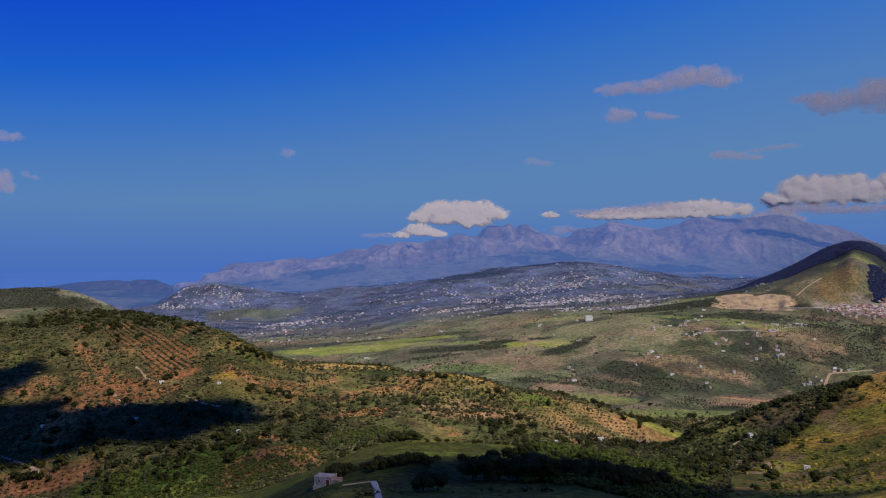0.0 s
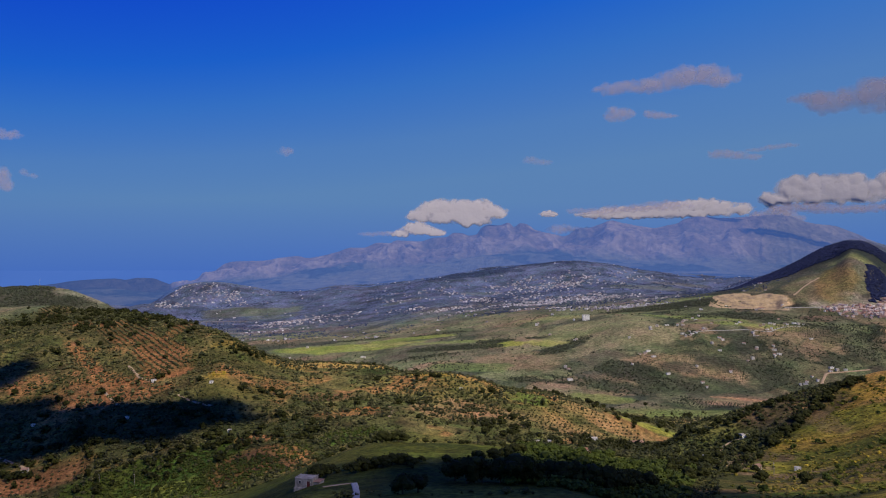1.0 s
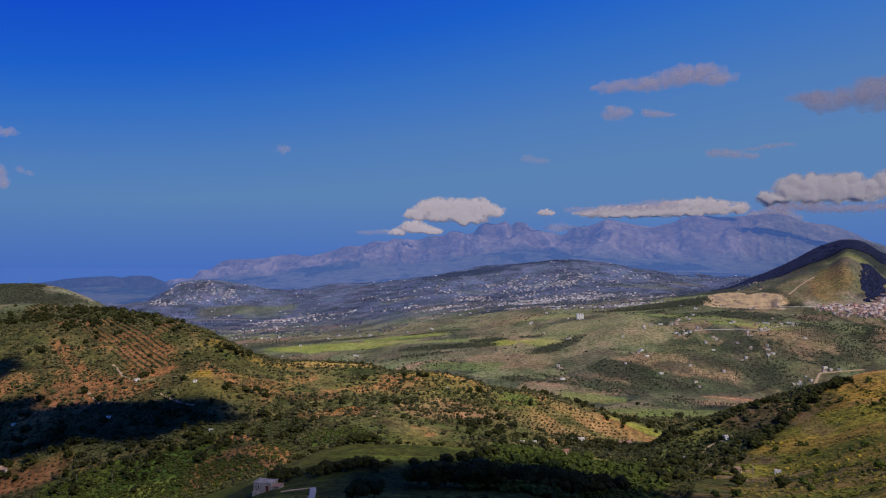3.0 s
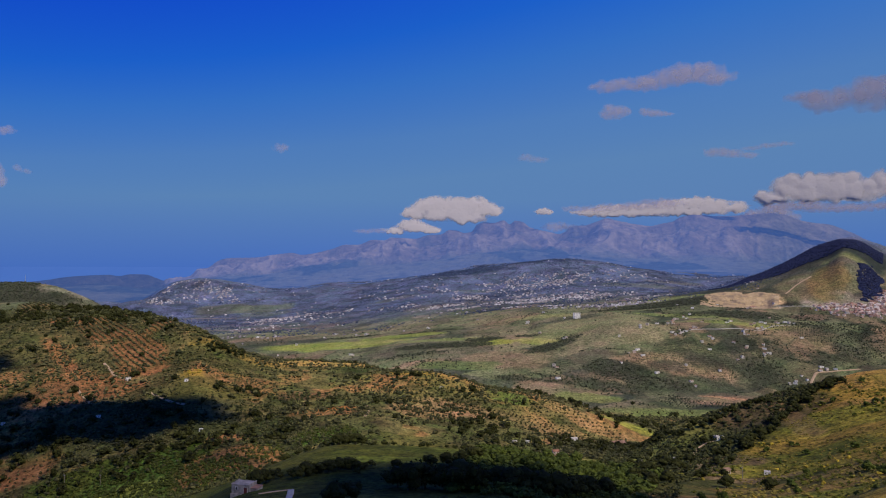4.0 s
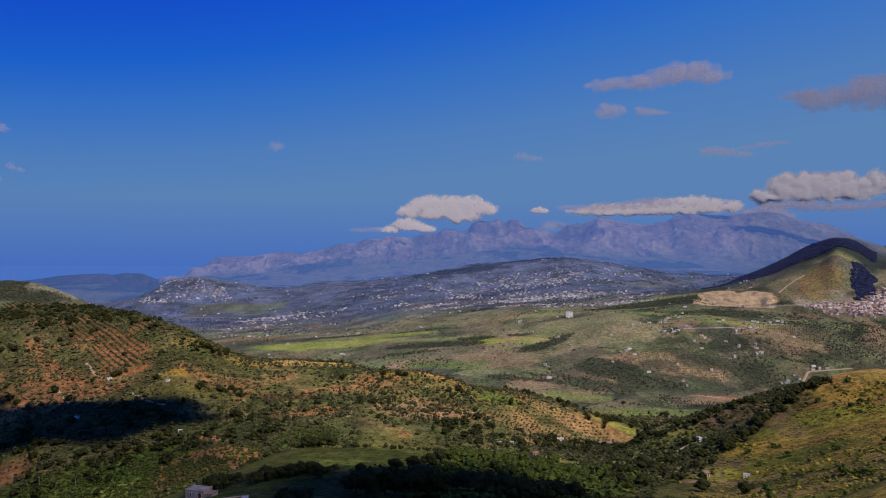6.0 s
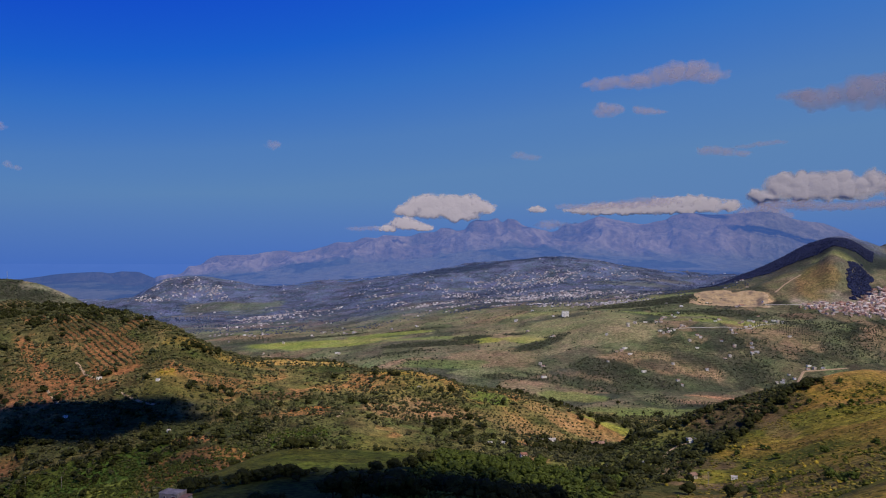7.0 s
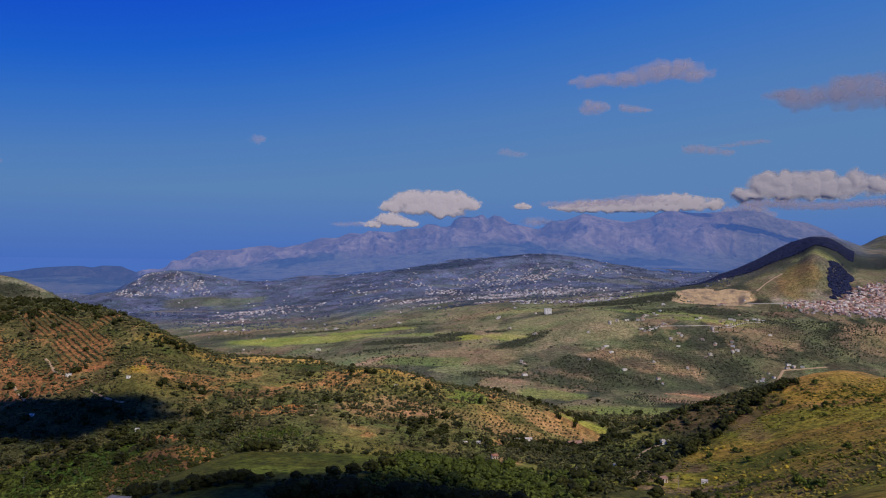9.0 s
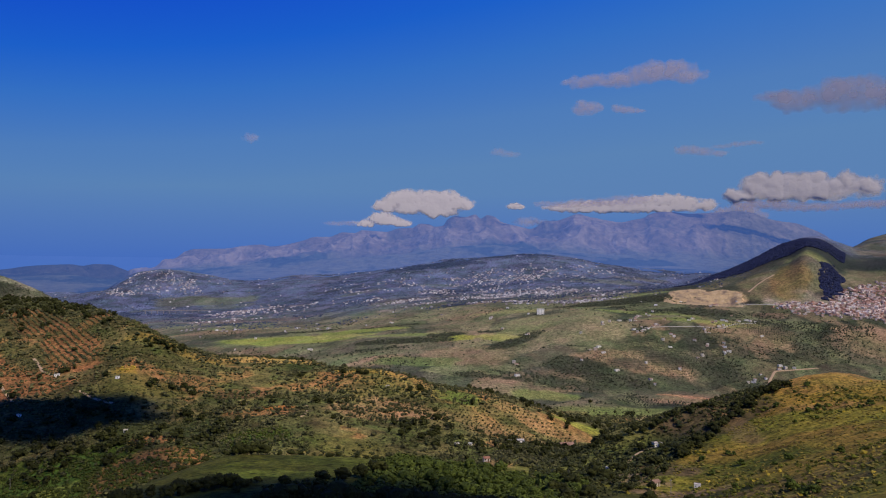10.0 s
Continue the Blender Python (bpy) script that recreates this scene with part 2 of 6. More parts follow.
VALLEY_NEAR = [
    (-31.0, 1576, 268.0), (-29.1, 1545, 270.9), (-27.0, 1493, 267.0), (-25.6, 1453, 256.3), (-24.1, 1414, 238.1),
    (-21.9, 1369, 204.8), (-19.6, 1274, 108.0), (-12.3, 1177, 110.0), (-8.0, 1161, 122.0), (-0.0, 1120, 136.0),
    (5.0, 1134, 134.2), (9.4, 1095, 126.5), (17.6, 1133, 117.7), (24.6, 1210, 115.4), (30.9, 1282, 121.6),
    (42.9, 1570, 138.4),
]
VALLEY_MID = [
    (-31.1, 1809, 110.0), (-22.3, 1675, 112.0), (-16.4, 1543, 125.0), (-8.0, 1434, 135.9), (-0.0, 1330, 152.8),
    (5.1, 1295, 153.9), (9.4, 1236, 145.7), (17.6, 1259, 152.2), (21.5, 1301, 152.5), (27.5, 1375, 147.0),
    (30.9, 1434, 147.3), (42.9, 1693, 154.1),
]
VALLEY_FAR = [
    (-31.1, 2218, 120.0), (-22.3, 2054, 128.0), (-16.4, 1929, 138.0), (-8.0, 1818, 139.9), (-0.0, 1650, 163.8),
    (5.1, 1566, 174.4), (11.1, 1529, 190.1), (14.8, 1448, 200.4), (18.6, 1393, 187.6), (25.2, 1470, 186.2),
    (31.0, 1539, 186.4), (42.9, 1803, 184.9),
]
QUARRY_FOOT = [
    (-31.0, 2510, 130.0), (-22.3, 2378, 140.0), (-16.4, 2241, 141.0), (-8.2, 2202, 157.6), (-0.0, 2000, 183.7),
    (5.1, 1857, 196.2), (11.1, 1733, 204.0), (14.8, 1676, 209.4), (18.6, 1625, 211.2), (21.6, 1656, 219.1),
    (27.4, 1724, 220.2), (31.0, 1750, 219.0), (35.1, 1808, 217.3), (43.0, 2023, 227.5),
]
QUARRY_HILL = [
    (-31.0, 2801, 140.0), (-22.3, 2594, 150.0), (-16.4, 2429, 159.7), (-8.2, 2364, 172.2), (-0.0, 2200, 202.3),
    (5.1, 2108, 207.7), (11.1, 1987, 215.1), (14.8, 1945, 220.6), (18.1, 1893, 231.9), (20.4, 1878, 242.6),
    (22.7, 1897, 254.7), (24.9, 1919, 270.7), (26.7, 1948, 297.2), (28.1, 1973, 315.7), (29.2, 1993, 340.9),
    (30.3, 2021, 326.1), (31.4, 2050, 299.2), (32.4, 2084, 301.7), (34.5, 2172, 320.6), (43.0, 2463, 349.6),
]
PINE_HILL = [
    (-31.0, 3151, 160.0), (-23.8, 2951, 170.0), (-21.5, 2741, 174.5), (-16.4, 2606, 178.0), (-8.2, 2526, 195.9),
    (-0.0, 2420, 225.8), (5.1, 2369, 230.5), (11.1, 2344, 242.0), (15.7, 2337, 242.6), (18.1, 2314, 238.5),
    (20.4, 2294, 233.0), (22.7, 2298, 266.1), (24.6, 2320, 298.3), (26.4, 2344, 338.3), (27.4, 2366, 362.3),
    (28.1, 2381, 375.1), (29.1, 2404, 386.3), (29.8, 2420, 387.8), (30.8, 2444, 371.5), (32.4, 2486, 348.6),
    (34.5, 2549, 348.2), (38.0, 2727, 376.7), (43.0, 3010, 394.2),
]
TOWN_RIDGE = [
    (-31.0, 3501, 180.0), (-24.1, 3232, 150.8), (-21.5, 3117, 174.9), (-20.2, 3036, 224.8), (-19.0, 3015, 253.0),
    (-17.6, 2990, 259.3), (-14.8, 2948, 241.3), (-12.3, 2917, 214.6), (-10.6, 2900, 216.5), (-8.1, 2878, 240.1),
    (-3.7, 2856, 256.8), (-0.0, 2850, 282.3), (2.9, 2854, 303.7), (7.2, 2873, 326.9), (10.2, 2896, 341.7),
    (12.8, 2922, 328.1), (15.7, 2960, 299.2), (19.6, 2973, 279.2), (23.4, 2943, 270.9), (27.0, 2975, 254.5),
    (30.7, 3083, 314.7), (32.0, 3126, 375.4), (33.3, 3171, 415.8), (34.2, 3205, 431.9), (35.7, 3263, 431.5),
    (37.9, 3360, 404.5), (43.0, 3693, 394.6),
]
BACK_VALLEY = [
    (-31.0, 3851, 190.0), (-24.1, 3616, 165.8), (-20.4, 3520, 164.9), (-16.4, 3440, 196.9), (-12.3, 3378, 213.7),
    (-8.1, 3333, 220.4), (-0.0, 3300, 249.1), (10.2, 3353, 292.5), (17.7, 3463, 283.3), (23.4, 3597, 282.0),
    (27.0, 3704, 268.5), (32.0, 3773, 255.9), (43.0, 4510, 288.9),
]
RANGE_FOOT = [
    (-31.0, 4551, 212.0), (-27.7, 4404, 202.0), (-24.1, 4274, 209.9), (-21.1, 4181, 185.2), (-18.4, 4111, 238.2),
    (-12.3, 3992, 278.5), (-5.9, 3921, 315.7), (-0.0, 3900, 353.2), (5.1, 3915, 393.9), (10.2, 3963, 380.7),
    (17.7, 4093, 354.9), (23.4, 4251, 338.3), (28.7, 4448, 321.8), (33.6, 4680, 320.3), (43.0, 5331, 346.5),
]
RANGE_CREST = [
    (-31.0, 5076, 195.0), (-29.0, 4976, 208.0), (-27.7, 4913, 222.0), (-26.6, 4868, 238.0), (-25.2, 4810, 248.0),
    (-23.9, 4760, 252.0), (-23.2, 4735, 245.0), (-22.4, 4706, 256.0), (-21.4, 4672, 254.0), (-20.8, 4658, 236.0),
    (-20.0, 4656, 215.0), (-19.0, 4663, 226.0), (-18.4, 4671, 240.0), (-17.7, 4697, 287.0), (-17.2, 4715, 294.0),
    (-16.4, 4744, 339.0), (-15.8, 4738, 353.0), (-13.6, 4715, 359.0), (-12.3, 4702, 377.0), (-11.0, 4692, 387.0),
    (-10.4, 4690, 376.0), (-8.1, 4682, 412.0), (-7.0, 4679, 440.0), (-6.1, 4676, 440.0), (-4.9, 4671, 472.0),
]
RANGE_CREST_B = [
    (-4.1, 4667, 468.0), (-3.5, 4665, 486.0), (-1.7, 4657, 479.0), (-0.6, 4653, 503.0), (0.3, 4651, 506.0),
    (1.0, 4654, 534.0), (1.6, 4656, 531.0), (2.1, 4658, 516.0), (2.7, 4660, 524.0), (3.1, 4662, 566.0),
    (3.7, 4664, 584.0), (4.4, 4667, 580.0), (5.2, 4670, 596.0), (5.6, 4674, 571.0), (6.1, 4679, 594.0),
    (6.6, 4684, 587.0), (7.25, 4691, 551.0), (8.8, 4707, 521.0), (9.4, 4714, 510.0), (9.8, 4720, 521.0),
    (10.5, 4731, 560.0), (11.3, 4746, 564.0), (12.0, 4757, 582.0), (13.0, 4775, 607.0), (13.8, 4790, 591.0),
]
RANGE_CREST_C = [
    (15.1, 4819, 573.0), (16.1, 4844, 562.0), (17.1, 4869, 580.0), (17.7, 4884, 590.0), (18.3, 4899, 619.0),
    (19.5, 4934, 636.0), (20.8, 4979, 625.0), (23.1, 5057, 635.0), (24.2, 5100, 645.0), (25.3, 5143, 634.0),
    (26.2, 5184, 602.0), (27.1, 5225, 584.0), (28.1, 5272, 572.0), (28.8, 5304, 547.0), (29.8, 5358, 504.0),
    (30.4, 5394, 461.0), (31.4, 5447, 432.0), (35.1, 5682, 395.0), (43.0, 6357, 427.0),
]
LINES = [APRON, NEAR_SLOPE, KNOLL, GULLY, LOWER_FACE, UPPER_FACE, LEFT_CREST, VALLEY_FOOT, VALLEY_NEAR, VALLEY_MID,
         VALLEY_FAR, QUARRY_FOOT, QUARRY_HILL, PINE_HILL, TOWN_RIDGE, BACK_VALLEY, RANGE_FOOT, RANGE_CREST + RANGE_CREST_B + RANGE_CREST_C]
ROWS = [4, 8, 44, 26, 34, 52, 52, 16, 32, 32, 34, 34, 44, 30, 40]
FAR_ROWS = [8, 26, 96, 6]


def closed(line):
    a, r, z = (np.array(v, float) for v in zip(*line))
    rm, zm = (r[0] + r[-1]) / 2, (z[0] + z[-1]) / 2
    a = np.r_[-180, -70, a, 70, 180]
    return a, np.r_[rm, r[0] * 0.6 + rm * 0.4, r, r[-1] * 0.6 + rm * 0.4, rm], np.r_[zm, z[0], z, z[-1], zm]


def land_lines(bearing):
    """Distances and heights of all the lines at these bearings."""
    rs, zs = [np.zeros_like(bearing)], [np.full_like(bearing, 262.0)]
    for line in LINES:
        a, r, z = closed(line)
        i = np.clip(np.searchsorted(a, bearing, side="right") - 1, 0, len(a) - 2)
        rs.append(curve_at(a, r, slopes(a, r), i, bearing))
        zs.append(curve_at(a, z, slopes(a, z), i, bearing))
    rs.append(rs[-1] + 170)
    zs.append(zs[-1] - 130)
    rs, zs = np.stack(rs, -1), np.stack(zs, -1)
    for k in range(1, rs.shape[-1]):
        rs[..., k] = np.maximum(rs[..., k], rs[..., k - 1] + 12)
    return rs, zs


def roughness(x, y, r):
    """Small undulations, gullies and crags."""
    near = 0.9 * fbm(x, y, 38, 4, 3) + 1.5 * fbm(x, y, 90, 3, 5) * step(330, 480, r)
    gul = -2.6 * np.maximum(0, ridged(x, y, 120, 3, 9)) ** 2 * step(380, 520, r) * (1 - step(800, 1000, r))
    mid = 5.0 * fbm(x, y, 190, 4, 11) * step(980, 1250, r)
    far = 11.0 * fbm(x, y, 260, 5, 13) * step(1700, 2500, r) * (1 - step(3000, 3600, r))
    return near + gul + mid + far


def spurs(x, y, r):
    """Buttresses that run down from the range's crest, from about -1 in the gullies to 1 along their backs."""
    u, bend = np.degrees(np.arctan2(x, y)) * 82, 150 * fbm(x, y, 380, 3, 25)
    return ridged(u + bend, (r - bend) * 0.6, 300, 4, 21)


def crags(x, y, r, rs):
    t = (r - rs[..., -3]) / (rs[..., -2] - rs[..., -3])
    u = np.degrees(np.arctan2(x, y)) * 82
    cut = 58 * (spurs(x, y, r) - 0.85) * step(0, 170, np.abs(r - rs[..., -2])) + 9 * fbm(x, y, 90, 4, 23) * step(0, 60, np.abs(r - rs[..., -2]))
    knees = 42 * np.maximum(0, ridged(u, r * 0.3, 210, 3, 29)) * np.exp(-((t - 0.48) / 0.16) ** 2)
    return (cut * step(-0.15, 0.25, t) + knees) * step(3500, 3800, r)


def land(x, y):
    """The ground's height."""
    x, y = np.atleast_1d(np.asarray(x, float)), np.atleast_1d(np.asarray(y, float))
    r, bearing = np.hypot(x, y), np.degrees(np.arctan2(x, y))
    rs, zs = land_lines(bearing)
    i = np.clip((rs <= r[..., None]).sum(-1) - 1, 0, rs.shape[-1] - 2)
    z = curve_at(rs, zs, slopes(rs, zs), i, r)
    # the quarry: a level floor cut back to a cliff
    cut = step(20.1, 20.8, bearing) * (1 - step(24.4, 25.0, bearing))
    floor = np.interp(r, (1655, 1664, 1738, 1752, 1790), (0, 1, 1, 0.55, 0)) * cut
    z = z * (1 - floor) + (217 + 0.02 * (r - 1660)) * floor
    return z + roughness(x, y, r) * (1 - 0.9 * step(4300, 4600, r)) + crags(x, y, r, rs)


def land_grid(bearings, first, rows):
    rs, _ = land_lines(bearings)
    cols = []
    for k, n in enumerate(rows):
        t = np.arange(n) / n
        cols.append(rs[:, first + k, None] * (1 - t) + rs[:, first + k + 1, None] * t)
    cols.append(rs[:, first + len(rows), None])
    r = np.concatenate(cols, 1)
    a = np.radians(bearings)[:, None]
    x, y = r * np.sin(a), r * np.cos(a)
    return x, y, land(x.ravel(), y.ravel()).reshape(x.shape)


def sheet(name, x, y, z, closed_round):
    nc, nr = x.shape
    i, j = np.meshgrid(np.arange(nc if closed_round else nc - 1), np.arange(nr - 1), indexing="ij")
    i2 = (i + 1) % nc
    faces = np.stack([i * nr + j, i2 * nr + j, i2 * nr + j + 1, i * nr + j + 1], -1).reshape(-1, 4)
    return mesh_of(name, np.stack([x, y, z], -1).reshape(-1, 3), faces)


BEARINGS = np.r_[np.linspace(-180, -40, 24, endpoint=False), np.linspace(-40, 42, 540, endpoint=False), np.linspace(42, 180, 24, endpoint=False)]


# ---- what grows on the land ----
def rgb(*v):
    return np.array(v, float)


def blend(c, colour, w):
    return c * (1 - w[:, None]) + colour * w[:, None]


def patch(x, y, bearing, distance, across, along, turn=0.0, soft=0.2, ragged=0.4):
    """1 inside a ragged field centred at that bearing and distance, its size across and along in metres."""
    a = radians(bearing)
    dx, dy = x - distance * math.sin(a), y - distance * math.cos(a)
    c, s = math.cos(a + radians(turn)), math.sin(a + radians(turn))
    p, q = (dx * c - dy * s) / across * 2, (dx * s + dy * c) / along * 2
    d = (np.abs(p) ** 2.6 + np.abs(q) ** 2.6) ** (1 / 2.6) + ragged * fbm(x, y, min(across, along) * 0.4, 3, 77)
    return 1 - step(1 - soft, 1 + soft, d)


def parcels(x, y, wide, deep_, seed):
    """Fields: a random number for the field that each point lies in, and the distance from its border."""
    wx, wy = x + 14 * fbm(x, y, 120, 2, seed + 1), y + 14 * fbm(x, y, 120, 2, seed + 2)
    gx, gy = wx / wide, wy / deep_
    ix, iy = np.floor(gx), np.floor(gy)
    best, second, ident = np.full(x.shape, 9.0), np.full(x.shape, 9.0), np.zeros(x.shape)
    for ox in (-1, 0, 1):
        for oy in (-1, 0, 1):
            cx, cy = ix + ox, iy + oy
            d = np.hypot(cx + 0.5 + 0.42 * lattice(cx, cy, seed) - gx, cy + 0.5 + 0.42 * lattice(cx, cy, seed + 5) - gy)
            closer = d < best
            second = np.where(closer, best, np.minimum(second, d))
            ident = np.where(closer, lattice(cx, cy, seed + 9) * 0.5 + 0.5, ident)
            best = np.where(closer, d, best)
    return ident, (second - best) * min(wide, deep_)


def valley_parcels(x, y):
    """The valley's fields run slantwise, long and narrow."""
    return parcels(0.86 * x + 0.5 * y, -0.5 * x + 0.86 * y, 130, 56, 101)


SOIL, SCRUB, GRASS, STRAW = rgb(0.235, 0.104, 0.046), rgb(0.04, 0.05, 0.018), rgb(0.095, 0.1, 0.017), rgb(0.25, 0.15, 0.034)
MEADOW, VALLEY, PLOUGH = rgb(0.17, 0.19, 0.04), rgb(0.115, 0.11, 0.06), rgb(0.18, 0.125, 0.072)
LUSH, PALE = rgb(0.07, 0.12, 0.022), rgb(0.3, 0.22, 0.13)
# (bearing, distance, across, along, turn, colour, strength)
PATCHES = [
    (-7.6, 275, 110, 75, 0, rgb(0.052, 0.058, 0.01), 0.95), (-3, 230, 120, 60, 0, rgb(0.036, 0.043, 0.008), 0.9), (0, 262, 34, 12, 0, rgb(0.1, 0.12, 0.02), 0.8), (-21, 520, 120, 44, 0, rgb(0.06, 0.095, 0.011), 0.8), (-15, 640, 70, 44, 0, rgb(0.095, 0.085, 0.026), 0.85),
    (-0.3, 510, 60, 40, 0, rgb(0.08, 0.08, 0.022), 0.9), (-18.4, 500, 70, 60, 0, LUSH, 0.9), (-15.5, 478, 60, 40, 0, LUSH, 0.8), (-20.3, 488, 70, 16, 0, MEADOW, 0.9), (-6.3, 521, 40, 30, 0, LUSH, 0.9),
]
PATCHES += [
    (-11, 492, 22, 30, 0, MEADOW, 0.6), (6.8, 690, 40, 35, 0, LUSH, 0.8), (16.2, 722, 64, 26, 20, rgb(0.21, 0.19, 0.04), 1), (15.2, 700, 70, 24, 20, rgb(0.22, 0.12, 0.05), 1), (-7, 752, 95, 34, 0, rgb(0.27, 0.18, 0.055), 1),
    (0.3, 702, 60, 16, 0, rgb(0.26, 0.17, 0.04), 1), (3.6, 702, 40, 10, 0, rgb(0.2, 0.13, 0.04), 0.8), (3.4, 680, 70, 30, 0, rgb(0.12, 0.098, 0.032), 0.7), (-13.3, 735, 90, 24, 0, STRAW, 0.5), (-25.3, 905, 40, 26, 0, SOIL, 0.9),
]
PATCHES += [
    (-27.3, 985, 36, 100, 0, SOIL, 0.6), (-22.9, 845, 40, 110, -18, SOIL, 0.75), (-20.5, 745, 40, 110, -18, SOIL, 0.75), (-18.6, 820, 90, 22, -60, SOIL, 0.8), (-24.6, 690, 90, 50, 0, rgb(0.2, 0.075, 0.036), 0.5),
    (-22.6, 665, 60, 26, 0, SOIL, 0.8), (-25.5, 780, 14, 120, -14, SOIL, 0.8), (-19.4, 692, 26, 16, 0, SOIL, 1), (-25.6, 690, 40, 30, 0, rgb(0.15, 0.075, 0.036), 0.7), (-23.6, 660, 40, 26, 0, rgb(0.15, 0.07, 0.034), 0.7),
]
PATCHES += [
    (-28.4, 700, 60, 40, 0, rgb(0.13, 0.08, 0.036), 0.7), (-7.1, 580, 50, 20, 0, SOIL, 0.8), (-5.9, 594, 28, 12, 0, rgb(0.34, 0.12, 0.04), 1), (0.8, 602, 60, 36, 0, rgb(0.22, 0.125, 0.066), 0.8), (3.4, 630, 60, 40, 0, rgb(0.21, 0.125, 0.066), 0.7),
    (-13.1, 484, 60, 50, 0, SOIL, 0.8), (-28.5, 570, 60, 36, 0, SOIL, 0.8), (-26.6, 560, 40, 30, 0, SOIL, 0.6), (-13.4, 530, 34, 18, 0, SOIL, 0.7), (9.5, 640, 90, 50, 0, rgb(0.17, 0.115, 0.05), 0.7),
]
PATCHES += [
    (13, 690, 80, 30, 10, rgb(0.185, 0.118, 0.052), 0.8), (-18, 610, 60, 30, 0, SCRUB, 0.8), (-10, 560, 40, 60, 30, SCRUB, 0.7), (-8, 640, 50, 30, 0, rgb(0.12, 0.06, 0.035), 0.6), (-27, 940, 200, 60, 0, SCRUB, 0.7),
    (-20, 850, 160, 40, 0, SCRUB, 0.4), (-24, 600, 120, 60, 0, SCRUB, 0.6), (-16.5, 665, 20, 14, 0, rgb(0.3, 0.2, 0.03), 0.5), (28.5, 440, 90, 60, 0, rgb(0.14, 0.135, 0.018), 0.8), (31.5, 490, 110, 50, 0, rgb(0.2, 0.125, 0.022), 0.85),
]
PATCHES += [
    (33, 440, 80, 60, 0, rgb(0.165, 0.13, 0.02), 0.6), (29, 372, 60, 30, 0, rgb(0.085, 0.09, 0.014), 0.8), (31, 400, 110, 20, -14, rgb(0.17, 0.1, 0.025), 0.7), (19.5, 285, 110, 90, 0, rgb(0.042, 0.047, 0.014), 0.85), (24, 290, 70, 60, 0, rgb(0.06, 0.06, 0.018), 0.7),
    (25.4, 330, 40, 16, 0, PLOUGH, 0.7), (22.2, 350, 30, 14, 0, PLOUGH, 0.8), (22, 412, 50, 18, 0, SCRUB, 0.7), (30, 285, 80, 30, 0, rgb(0.14, 0.095, 0.03), 0.6), (36, 330, 80, 50, 0, STRAW, 0.6),
]
PATCHES += [
    (21.4, 425, 100, 60, 10, rgb(0.045, 0.047, 0.014), 0.95), (24.4, 462, 60, 50, 10, rgb(0.06, 0.045, 0.025), 0.95), (26.4, 490, 50, 50, 10, rgb(0.05, 0.042, 0.02), 0.9), (20.5, 420, 60, 60, 0, rgb(0.045, 0.05, 0.015), 0.9), (23.4, 376, 40, 22, 10, rgb(0.1, 0.06, 0.04), 0.8),
    (21.2, 365, 30, 20, 0, rgb(0.15, 0.1, 0.075), 0.8), (14.6, 465, 110, 120, 0, rgb(0.13, 0.125, 0.035), 0.9), (17, 390, 60, 50, 0, rgb(0.12, 0.125, 0.03), 0.8), (11.6, 400, 26, 50, 0, rgb(0.26, 0.16, 0.07), 0.9), (9.9, 238, 22, 10, 0, rgb(0.2, 0.13, 0.06), 0.9),
]
PATCHES += [
    (31.6, 535, 70, 50, 0, rgb(0.2, 0.12, 0.03), 0.9), (34, 300, 120, 22, -12, rgb(0.17, 0.11, 0.035), 0.8), (33, 262, 120, 22, -14, rgb(0.16, 0.1, 0.035), 0.8), (27.5, 450, 14, 80, -18, rgb(0.16, 0.1, 0.05), 0.7), (32.6, 470, 50, 16, 0, rgb(0.2, 0.11, 0.04), 0.7),
    (-8, 1535, 260, 120, 12, rgb(0.18, 0.2, 0.045), 1), (-4.4, 1530, 160, 60, 15, rgb(0.2, 0.2, 0.06), 0.9), (-2.2, 1575, 170, 60, 10, rgb(0.17, 0.19, 0.045), 0.9), (1, 1450, 200, 40, 10, rgb(0.17, 0.18, 0.06), 0.8), (5, 1385, 70, 60, 0, rgb(0.19, 0.2, 0.04), 1),
]
PATCHES += [
    (8.5, 1390, 100, 60, 0, rgb(0.18, 0.19, 0.05), 0.9), (5.6, 1235, 150, 110, 0, rgb(0.15, 0.112, 0.066), 1), (7.6, 1290, 60, 50, 0, rgb(0.15, 0.112, 0.066), 1), (2.2, 1195, 130, 60, 0, rgb(0.1, 0.125, 0.045), 0.9), (12.5, 1480, 240, 200, 0, rgb(0.155, 0.145, 0.07), 0.9),
    (15, 1380, 160, 120, 0, rgb(0.16, 0.14, 0.075), 0.9), (18.8, 1255, 150, 70, 0, PLOUGH, 0.9), (20.4, 1300, 120, 50, 0, rgb(0.11, 0.1, 0.055), 0.7), (22.8, 1085, 120, 60, 0, PLOUGH, 1), (15.6, 1250, 70, 40, 0, PLOUGH, 0.8),
]
